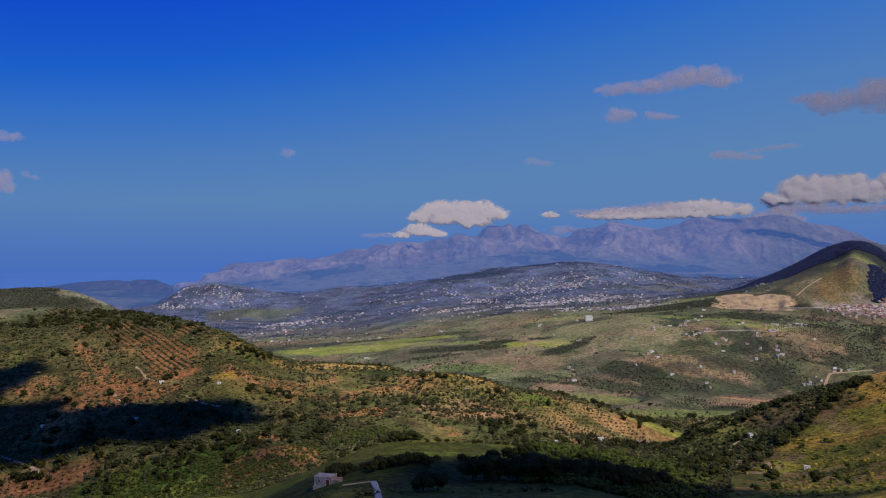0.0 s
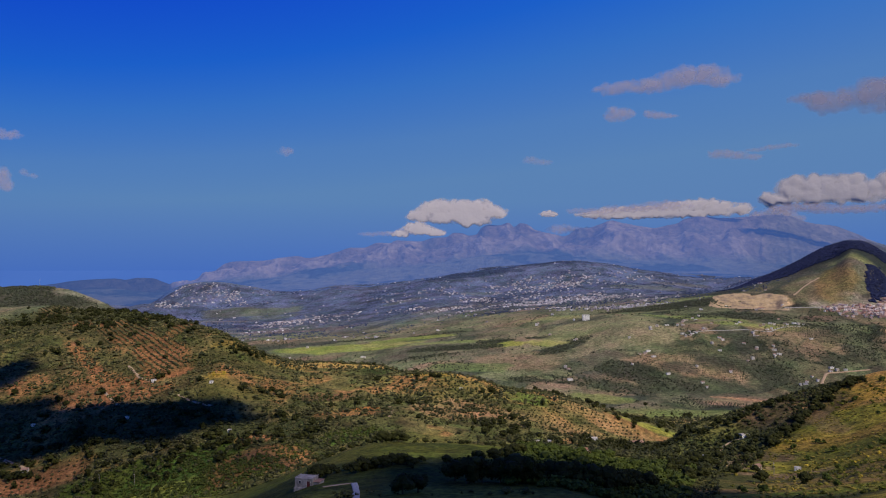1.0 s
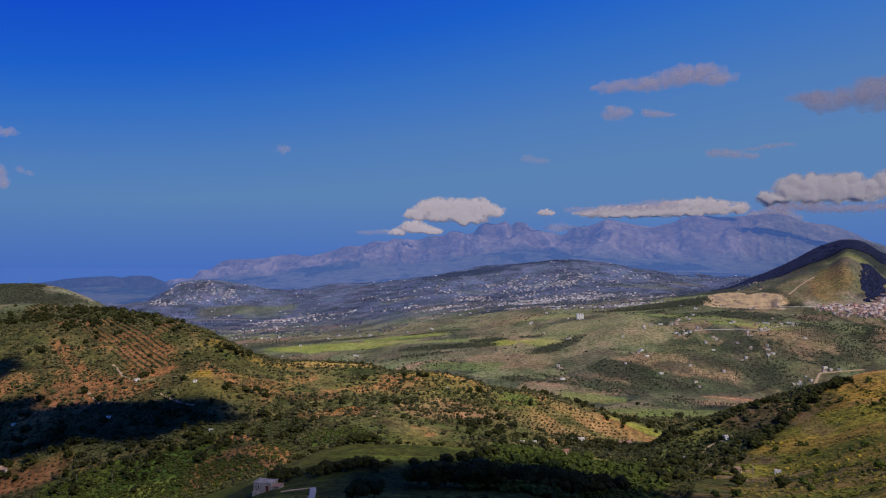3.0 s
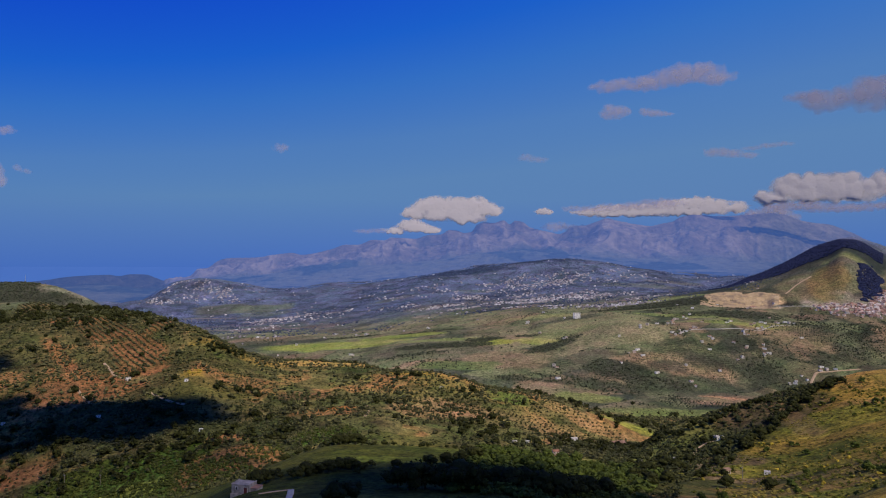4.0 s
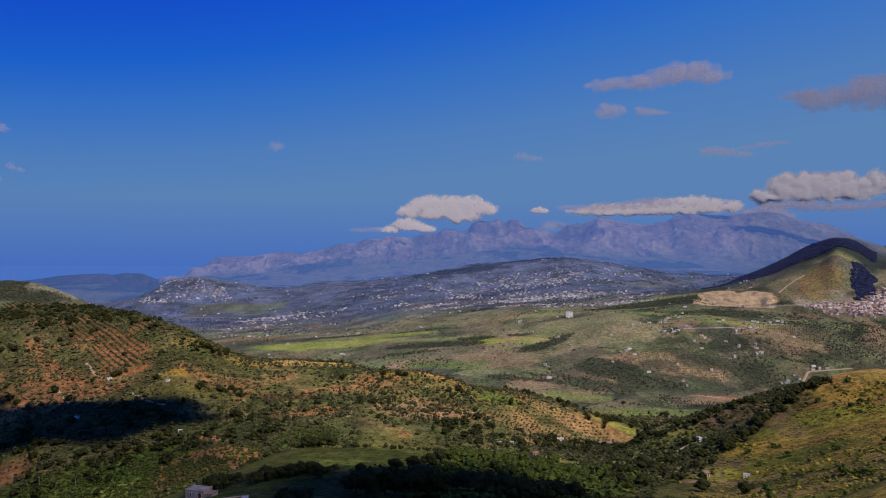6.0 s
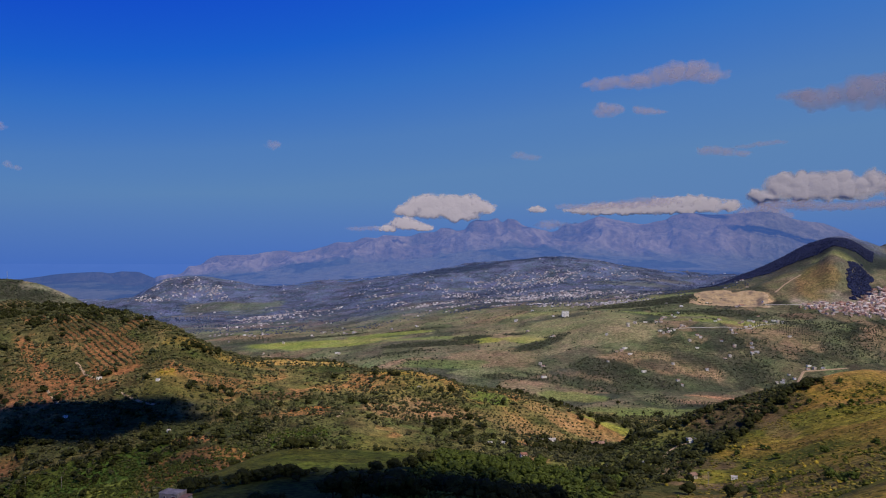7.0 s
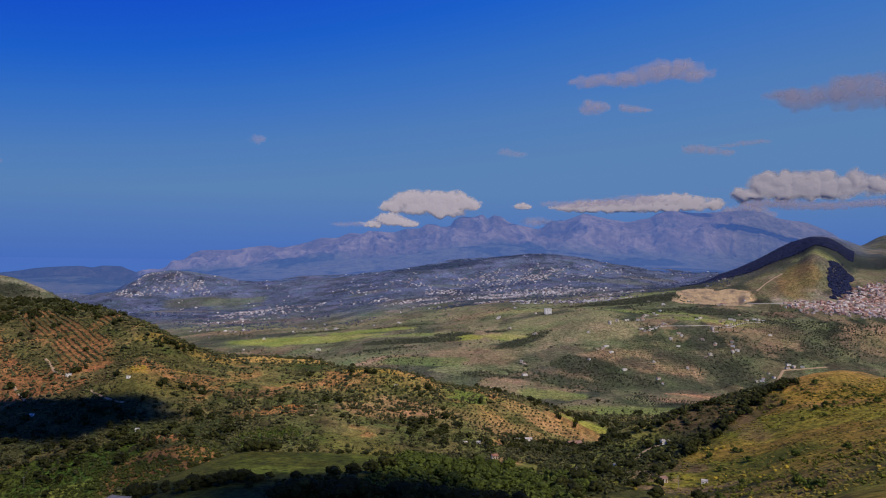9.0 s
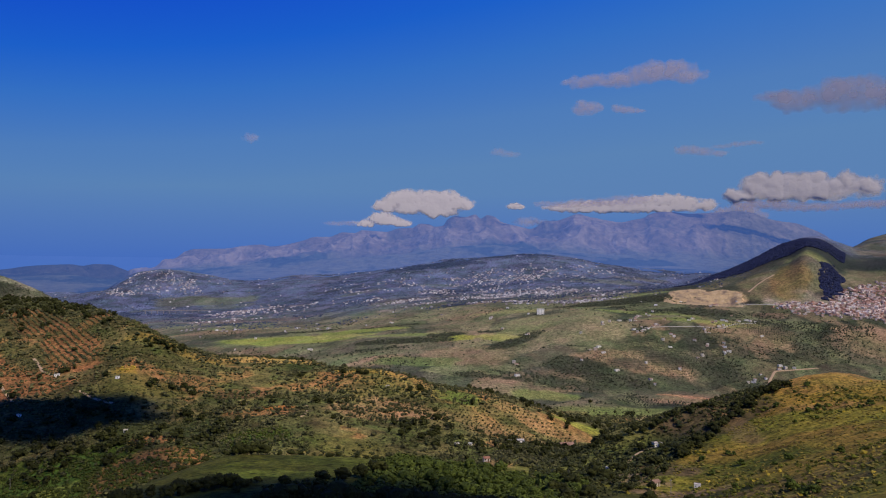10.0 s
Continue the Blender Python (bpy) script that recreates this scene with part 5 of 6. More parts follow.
KINDS = {
    "oak": [tree(51 + i, 8.5, 7.5, DARK_LEAF, "dark evergreen oak with a dense rounded crown", 620) for i in range(3)],
    "green": [tree(61 + i, 7.0, 6.2, GREEN_LEAF, "green leafy tree standing on the slope", 540) for i in range(3)],
    "bush": [tree(71 + i, 4.4, 3.2, DARK_LEAF, "dark green bush on the slope", 280, 0.34) for i in range(2)],
    "slope": [tree(81 + i, 5.0, 4.2, GREEN_LEAF, "small broad-leaved tree on the grassy hillside", 340, 0.36) for i in range(2)],
}
USED = {k: 0 for k in KINDS}


def plant(kind, bearing, distance, size):
    """size: how wide the crown is."""
    x, y, z = at_bearing(bearing, distance)
    v = KINDS[kind]
    i = USED[kind]
    base = {"oak": 8.5, "green": 7.0, "bush": 4.4, "slope": 5.0}[kind]
    m = pose(x, y, z - 0.15, 0, 0, (i * 137.5) % 360) @ Matrix.Scale(size / base, 4)
    if i < len(v):
        v[i].matrix_basis = m
    else:
        copy_thing(v[i % len(v)], Matrix.Identity(4)).matrix_basis = m
    USED[kind] += 1


def plant_trees():
    g = np.random.default_rng(91)
    # on the knoll's brow, beside the farmhouse and along the hedge below the field
    for b, r, s in ((-3.7, 303, 6), (-3.1, 304, 5), (-2.4, 305, 6), (-1.9, 305, 4.5), (-8.35, 230, 6.5), (-7.7, 233, 5.5), (-5.4, 233, 4.5), (-4.9, 236, 6), (-4.0, 239, 4.5),
                    (-3.2, 240, 5), (-2.6, 243, 5.5), (-1.9, 244, 5), (-1.2, 242, 4), (2.4, 214, 8), (3.4, 209, 9.5), (4.5, 213, 9), (5.9, 212, 9)):
        plant("oak", b, r, s)
    for b, r, s in ((7.2, 208, 10.5), (8.3, 211, 8.5), (-1.4, 186, 7), (-0.2, 188, 6), (9.5, 224, 8), (10.6, 220, 9), (11.7, 222, 9.5), (12.8, 222, 9.5), (13.9, 224, 10),
                    (14.9, 232, 9), (15.8, 243, 8), (16.8, 250, 7.5), (4.0, 250, 5), (5.2, 255, 5.5), (6.2, 262, 6), (6.9, 270, 6.5), (1.6, 246, 4)):
        plant("oak", b, r, s)
    for b, r, s in ((8.6, 282, 6.5), (9.4, 292, 7), (10.2, 300, 7), (11.2, 298, 6.5), (12.2, 306, 6), (13, 316, 6), (11.9, 282, 7), (13.4, 288, 6.5), (14.4, 300, 6), (15.4, 308, 6), (16.4, 298, 6), (9.0, 262, 6.5), (10.4, 268, 7), (11.8, 262, 7),
                    (13.2, 264, 6.5), (14.8, 270, 6.5), (16.2, 276, 6), (17.4, 282, 6.5), (7.6, 296, 5.5), (12.8, 332, 6), (11.6, 340, 5.5), (13.6, 345, 6)):
        plant("green", b + g.uniform(-0.2, 0.2), r, s)
    for b, r, s in ((19.7, 358, 7), (18.9, 322, 7), (18.2, 336, 6), (20.4, 350, 6.5), (21.2, 372, 5.5), (19.2, 385, 5), (20.3, 300, 6), (22.4, 322, 5), (24.2, 300, 6), (27, 290, 5.5), (18.3, 300, 7), (19.4, 282, 7)):
        plant("oak", b, r, s)
    # the dark belts: along the hill's edge, and up between the scrubby flank and the meadow
    for i in range(34):
        t = i / 33
        b = 15.2 + 10.5 * t
        plant("oak", b + g.uniform(-0.15, 0.15), float(np.interp(b, (15, 18, 20, 22, 26), (458, 450, 452, 463, 496))) + g.uniform(-9, 2), g.uniform(3, 5.2))
    for i in range(52):
        t = i / 51
        b = 24.6 + 5.4 * t
        plant("oak", b + g.uniform(-0.35, 0.35), float(np.interp(b, (24.6, 26, 27.6, 29.1, 30), (395, 437, 489, 517, 534))) + g.uniform(-10, 8), g.uniform(3.6, 6.4))
    for i in range(24):
        plant("oak", g.uniform(17, 25), g.uniform(330, 440), g.uniform(3, 5.4))
    for i in range(40):
        r = g.uniform(250, 530)
        b = g.uniform(float(np.interp(r, (250, 395, 489, 534), (22, 26, 29, 31))), 41)
        plant("slope", b, r, g.uniform(2.2, 4.4))
    for i in range(60):
        b = g.uniform(-9.5, 9)
        r = 305 + (3 if b < 4 else (b - 4) * 3) + g.uniform(-4, 5) if i < 26 else g.uniform(236, 250)
        plant("bush", b, r, g.uniform(2, 3.6))


def near_scrub():
    g = np.random.default_rng(92)
    # the dark, scrubby flank and the golden meadow above it
    x, y = sector(19000, 15, 44, 205, 545, g)
    r, b = np.hypot(x, y), np.degrees(np.arctan2(x, y))
    belt = np.interp(r, (300, 395, 437, 489, 534), (21.5, 24.6, 26, 27.6, 30))
    flank = 1 - step(-0.8, 0.8, b - belt)
    den = np.where(flank > 0.5, 0.6, 0.06) + 0.6 * fbm(x, y, 40, 3, 401) + 0.25 * fbm(x, y, 14, 2, 403)
    k = g.uniform(0, 1, len(x)) < den
    x, y, b, r, flank = x[k], y[k], b[k], r[k], flank[k]
    size = np.clip(g.lognormal(0.25, 0.45, len(x)), 0.5, 3.0) * np.where(r < 300, 0.75, 1)
    yellow = (fbm(x, y, 24, 3, 405) > 0.16) & (flank < 0.5) & (g.uniform(0, 1, len(x)) < 0.6)
    dark = (flank > 0.5) & ~yellow
    light = (flank <= 0.5) & ~yellow
    clumps("flank_scrub", x[dark], y[dark], size[dark] * 1.25, size[dark] * 0.9, 3, BUSH, "dark green scrub covering the hill's flank", "scrub", g)
    clumps("meadow_scrub", x[light], y[light], size[light], size[light] * 0.65, 3, MEADOW_BUSH, "low green bushes over the golden meadow", "scrub", g)
    clumps("broom_patches", x[yellow], y[yellow], size[yellow] * 0.7, size[yellow] * 0.5, 1, BROOM, "flowering yellow broom on the grassy slope", "broom", g)
    # dry grass tussocks on the meadow
    x, y = sector(12000, 24, 44, 215, 545, g)
    r, b = np.hypot(x, y), np.degrees(np.arctan2(x, y))
    k = (b > np.interp(r, (300, 395, 437, 489, 534), (21.5, 24.6, 26, 27.6, 30))) & (g.uniform(0, 1, len(x)) < 0.3 + 0.6 * fbm(x, y, 30, 2, 411))
    size = g.uniform(0.4, 1.1, k.sum())
    clumps("dry_grass", x[k], y[k], size * 1.3, size * 0.6, 1, TUSSOCK, "tussocks of dry golden grass", "grass", g)
    # the thicket over the knoll's shoulder
    x, y = sector(2600, 6.5, 19.5, 205, 345, g)
    k = g.uniform(0, 1, len(x)) < 0.4 + 0.5 * fbm(x, y, 36, 3, 413)
    size = g.uniform(1.6, 4.2, k.sum())
    clumps("thicket", x[k], y[k], size, size * 0.85, 4, GREEN_LEAF, "dense green thicket on the knoll's shoulder", "thicket", g)
    x, y = sector(4000, -16, 9, 180, 400, g)
    r, b = np.hypot(x, y), np.degrees(np.arctan2(x, y))
    k = g.uniform(0, 1, len(x)) < (0.08 + 0.45 * fbm(x, y, 30, 3, 407) + 0.4 * (b < -10.5) + 0.4 * (r > 312)) * (1 - inside(x, y, BARE))
    size = np.clip(g.lognormal(0.4, 0.45, k.sum()), 0.6, 3.4)
    clumps("knoll_scrub", x[k], y[k], size, size * 0.7, 3, BUSH, "low bushes round the edge of the field", "scrub", g)


plant_trees()
near_scrub()


# ---- buildings ----
def plaster(name, tones, stain=0.55):
    m, n, l, b = material(name, 0.9, 0.15)
    info = n.new("ShaderNodeObjectInfo").outputs["Random"]
    c = ramp(n, l, info, *[(i / max(1, len(tones) - 1), t) for i, t in enumerate(tones)])
    c = mix_node(n, l, "MULTIPLY", c, ramp(n, l, noise_node(n, l, 1.6, 6, 0.65), (0.3, stain), (0.65, 1.08)))
    l.new(c, b.inputs["Base Color"])
    bump(n, l, b, noise_node(n, l, 0.15, 4), 0.3, 0.02)
    return m


WALLS = plaster("house_plaster", [(0.62, 0.56, 0.48), (0.7, 0.65, 0.58), (0.56, 0.42, 0.34), (0.74, 0.71, 0.67), (0.62, 0.47, 0.38)])
WHITEWASH = plaster("whitewash", [(0.76, 0.72, 0.66), (0.84, 0.81, 0.76)], 0.75)
GREY_STONE = plaster("weathered_stone", [(0.33, 0.28, 0.24), (0.38, 0.33, 0.28)], 0.4)
TILES = plaster("roof_tiles", [(0.3, 0.14, 0.09), (0.36, 0.2, 0.14), (0.26, 0.17, 0.13)])
PARAPET = plaster("flat_roof_screed", [(0.5, 0.46, 0.42), (0.62, 0.57, 0.52)])
DARK_OPENING, _n, _l, _b = material("window_glass", 0.15, 0.5)
_b.inputs["Base Color"].default_value = (0.02, 0.022, 0.025, 1)
DOOR_RED, _n, _l, _b = material("red_door_paint", 0.6, 0.3)
_l.new(ramp(_n, _l, noise_node(_n, _l, 0.4, 4), (0.3, (0.07, 0.015, 0.012)), (0.7, (0.14, 0.03, 0.022))), _b.inputs["Base Color"])


DOOR_BROWN, _n, _l, _b = material("brown_door_wood", 0.7, 0.2)
_l.new(ramp(_n, _l, noise_node(_n, _l, 0.3, 4), (0.3, (0.1, 0.06, 0.035)), (0.7, (0.2, 0.13, 0.08))), _b.inputs["Base Color"])


def box(bm, x0, y0, z0, x1, y1, z1, bevel=0.0):
    geo = bmesh.ops.create_cube(bm, size=1, matrix=Matrix.Translation(((x0 + x1) / 2, (y0 + y1) / 2, (z0 + z1) / 2)) @ Matrix.Diagonal((x1 - x0, y1 - y0, z1 - z0, 1)))
    if bevel:
        edges = {e for v in geo["verts"] for e in v.link_edges}
        bmesh.ops.bevel(bm, geom=list(edges), offset=bevel, segments=1, affect="EDGES")


def gable(bm, w, d, z, rise, over=0.35, thick=0.22):
    """A pitched roof with its ridge along x."""
    pts = [(-d / 2 - over, z - over * rise / d * 2), (0, z + rise), (d / 2 + over, z - over * rise / d * 2)]
    rings = []
    for x in (-w / 2 - over, w / 2 + over):
        rings.append([bm.verts.new((x, y, h + t)) for t in (0, thick) for y, h in pts])
    a, b = rings
    for i in (0, 1):
        bm.faces.new((a[i], a[i + 1], b[i + 1], b[i]))
        bm.faces.new((a[i + 3], b[i + 3], b[i + 4], a[i + 4]))
        for r in (a, b):
            bm.faces.new((r[i], r[i + 3], r[i + 4], r[i + 1]))
    for i in (0, 2):
        bm.faces.new((a[i], b[i], b[i + 3], a[i + 3]))
    bmesh.ops.recalc_face_normals(bm, faces=bm.faces)


def opening(name, parent, x, y, z, w, h, mat, normal="y"):
    """A pane in a thin frame, set on the wall's face."""
    bm = bmesh.new()
    box(bm, x - w / 2, y - 0.05, z, x + w / 2, y + 0.1, z + h)
    ob = part(name, bm, mat, parent)
    bm = bmesh.new()
    for dx in (-1, 1):
        box(bm, x + dx * (w / 2 + 0.06) - 0.06, y - 0.09, z - 0.08, x + dx * (w / 2 + 0.06) + 0.06, y + 0.05, z + h + 0.08)
    box(bm, x - w / 2, y - 0.09, z + h, x + w / 2, y + 0.05, z + h + 0.1)
    part("frame", bm, PARAPET, ob)
    return ob


def house(w, d, h, rise, walls, roof, label, group="", storeys=1):
    ob = thing("house", label, "house", group)
    bm = bmesh.new()
    box(bm, -w / 2, -d / 2, -2.5, w / 2, d / 2, h)
    if rise:
        for s in (-1, 1):
            v = [bm.verts.new((s * w / 2, y, z)) for y, z in ((-d / 2, h), (d / 2, h), (0, h + rise))]
            bm.faces.new(v)
    part("wall", bm, walls, ob)
    bm = bmesh.new()
    if rise:
        gable(bm, w, d, h, rise)
    else:
        box(bm, -w / 2 - 0.15, -d / 2 - 0.15, h, w / 2 + 0.15, d / 2 + 0.15, h + 0.25)
        for s in (-1, 1):
            box(bm, s * (w / 2) - 0.12, -d / 2 - 0.12, h + 0.25, s * (w / 2) + 0.12, d / 2 + 0.12, h + 0.7)
            box(bm, -w / 2 + 0.12, s * (d / 2) - 0.12, h + 0.25, w / 2 - 0.12, s * (d / 2) + 0.12, h + 0.7)
    part("roof", bm, roof, ob)
    n = max(2, int(w / 3.2))
    for floor in range(storeys):
        for i in range(n):
            x = (i + 0.5) / n * w - w / 2
            if floor == 0 and i == n // 2:
                opening("door", ob, x, -d / 2, 0.05, 0.95, 2.0, DOOR_BROWN)
            else:
                opening("window", ob, x, -d / 2, floor * 2.9 + 1.1, 0.8, 1.0, DARK_OPENING)
    return ob


def stand(ob, bearing, distance, turn, copied=True, size=1.0):
    x, y, z = at_bearing(bearing, distance)
    m = pose(x, y, z, 0, 0, turn) @ Matrix.Scale(size, 4)
    if copied:
        ob = copy_thing(ob, Matrix.Identity(4))
    ob.matrix_basis = m
    return ob


def farmhouse():
    """The old farmhouse on the knoll with its lean-to."""
    ob = thing("farmhouse", "old grey stone farmhouse with a flat roof and red door", "house")
    bm = bmesh.new()
    box(bm, -3.1, -2.4, -2.0, 3.1, 2.4, 3.0, 0.05)
    part("wall", bm, GREY_STONE, ob)
    bm = bmesh.new()
    box(bm, -3.16, -2.46, 3.0, 3.16, 2.46, 3.1, 0.03)
    for s in (-1, 1):
        box(bm, s * 3.05 - 0.15, -2.45, 3.1, s * 3.05 + 0.1, 2.45, 3.3)
    part("roof", bm, GREY_STONE, ob)
    bm = bmesh.new()
    box(bm, 3.11, -1.9, -2.0, 5.3, 2.0, 2.0, 0.04)
    annex = part("annex", bm, GREY_STONE, ob, "low lean-to of grey stone")
    bm = bmesh.new()
    box(bm, 3.12, -2.05, 2.0, 5.45, 2.1, 2.15, 0.02)
    part("annex_roof", bm, TILES, annex)
    opening("window", ob, -1.3, -2.4, 1.5, 0.6, 0.8, DARK_OPENING)
    opening("door", ob, 1.7, -2.4, 0.25, 1.2, 2.1, DOOR_RED)
    bm = bmesh.new()
    box(bm, -3.3, -2.9, -2.0, 5.4, -2.42, 0.2, 0.05)
    part("terrace", bm, GREY_STONE, ob)
    x, y, z = at_bearing(-9.0, 223)
    ob.matrix_basis = pose(x, y, z + 0.1, 0, 0, -14) @ Matrix.Scale(0.9, 4)


def halls():
    long_hall = house(10, 5, 2.8, 0.8, WHITEWASH, PARAPET, "long whitewashed farm shed with a pale roof in the valley")
    stand(long_hall, 11.9, 615, 8, False, 0.75)
    for b, r, t in ((11.2, 608, 14), (8.6, 565, -6), (7.7, 556, 4)):
        stand(long_hall, b, r, t, True, 0.5)
    red = house(11, 6, 2.8, 1.4, WALLS, TILES, "farm building with a faded red tiled roof")
    stand(red, 15.1, 655, 12, False)
    stand(red, 23.5, 1695, 10)
    cabin = house(6.0, 4.6, 3.0, 0, WHITEWASH, PARAPET, "small white flat-roofed cottage among olive trees")
    stand(cabin, -20.9, 684, 10, False, 0.62)
    for b, r, t in ((-16.9, 649, -8), (-15.5, 552, 20), (-22.6, 616, 0), (-28.5, 660, 5), (20.3, 382, 12), (1.9, 668, 4)):
        stand(cabin, b, r, t, True, 0.46)
    stand(cabin, 26.4, 344, -20, True, 0.4)
    hut = house(4.2, 3.4, 2.5, 0.9, WALLS, TILES, "little stone hut with a pinkish tiled roof")
    stand(hut, -28.9, 586, 8, False)
    for b, r, t in ((23.8, 344, 28), (11.6, 400, 10)):
        stand(hut, b, r, t, True, 0.7)
    villa = house(8.5, 6.0, 3.2, 0, WHITEWASH, PARAPET, "white country house on the near hillside")
    stand(villa, 22.8, 432, 10, False, 0.52)
    block = house(14, 12, 11, 0, WHITEWASH, PARAPET, "large white block standing alone in the fields", storeys=4)
    stand(block, 11.17, 1590, -4, False)


def country_houses():
    kinds = [house(11, 8, 3.6, 1.6, WALLS, TILES, "plastered country house with a tiled roof", "valley houses"), house(9, 8, 6.4, 0, WALLS, PARAPET, "two-storey plastered house with a flat roof", "valley houses", 2),
             house(14, 8, 4.0, 0, WHITEWASH, PARAPET, "low white building with a flat roof", "valley houses"), house(8, 7, 6.2, 1.4, WHITEWASH, TILES, "white two-storey house with a tiled roof", "valley houses", 2)]
    spots = ((15.94, 1389), (16.39, 1412), (17.08, 1438), (17.85, 1442), (18.13, 1477), (18.49, 1520), (19.1, 1532), (19.31, 1566), (20.21, 1471), (18.43, 1364), (18.87, 1379), (19.17, 1387), (19.47, 1404), (19.84, 1413), (21.88, 1477), (22.09, 1495),
             (23.47, 1482), (23.68, 1491), (23.91, 1462), (24.38, 1505), (24.63, 1587), (25.9, 1534), (26.18, 1536), (23.07, 1414), (23.29, 1417), (20.25, 1344), (20.78, 1324), (20.98, 1367), (22.37, 1371), (23.24, 1366), (24.37, 1375), (24.38, 1354))
    more = ((15.14, 1279), (15.54, 1281), (16.17, 1268), (14.63, 1231), (9.9, 1197), (10.48, 1393), (10.03, 1146), (19.9, 1190), (26.74, 1311), (26.01, 1272), (26.35, 1278), (27.09, 1297), (27.87, 1341), (28.26, 1348), (28.78, 1356), (24.86, 1733), (28.61, 1679),
            (8.48, 1450), (10.32, 1392), (-4.98, 1679), (-7.47, 1763), (-10.18, 1595), (-0.1, 1663), (-11.46, 1453), (-9.51, 1781), (-5.8, 1376), (7.45, 1585), (18.7, 1392), (18.2, 1505), (18.9, 1548), (24.1, 1515), (25.2, 1520), (18.73, 1370), (14.41, 1351), (7.44, 1572), (10.27, 1600), (23.2, 1362), (24.4, 1350), (26.7, 1450), (21.5, 1260), (22.66, 1310), (19.2, 1248), (17.2, 1211), (23.5, 1940), (23.8, 1836), (23.1, 1915))
    g = np.random.default_rng(93)
    for i, (b, r) in enumerate(spots + more):
        stand(kinds[i % 4], b, r, g.uniform(-30, 30), i >= 4, g.uniform(0.36, 0.54))
        if i % 3 == 0:
            stand(kinds[(i + 1) % 4], b + g.uniform(-0.35, 0.35), r + g.uniform(5, 14), g.uniform(-30, 30), True, 0.5)


def hill_town():
    """The dense small town below the pine hill."""
    kinds = [house(9, 9, 6.5, 1.3, PINKISH, TILES, "pinkish town house with a tiled roof", "town houses", 2), house(8, 8, 9.2, 0, PINKISH, PARAPET, "three-storey pale town house with a flat roof", "town houses", 3), house(12, 9, 6.2, 1.5, WALLS, TILES, "long plastered town house", "town houses", 2)]
    g = np.random.default_rng(94)
    done = []
    n = 0
    while n < 200:
        b, r = g.uniform(28.6, 36.5), g.uniform(1650, 1990)
        top = float(np.interp(b, (28.6, 30.6, 31.4, 33, 36), (1760, 1780, 1880, 1960, 2000)))
        if r > top:
            continue
        x, y = r * math.sin(radians(b)), r * math.cos(radians(b))
        if any((x - p) ** 2 + (y - q) ** 2 < 40 for p, q in done):
            continue
        done.append((x, y))
        stand(kinds[n % 3], b, r, g.choice((-12, 0, 15, 78)) + g.uniform(-6, 6), n >= 3, g.uniform(0.36, 0.56))
        n += 1


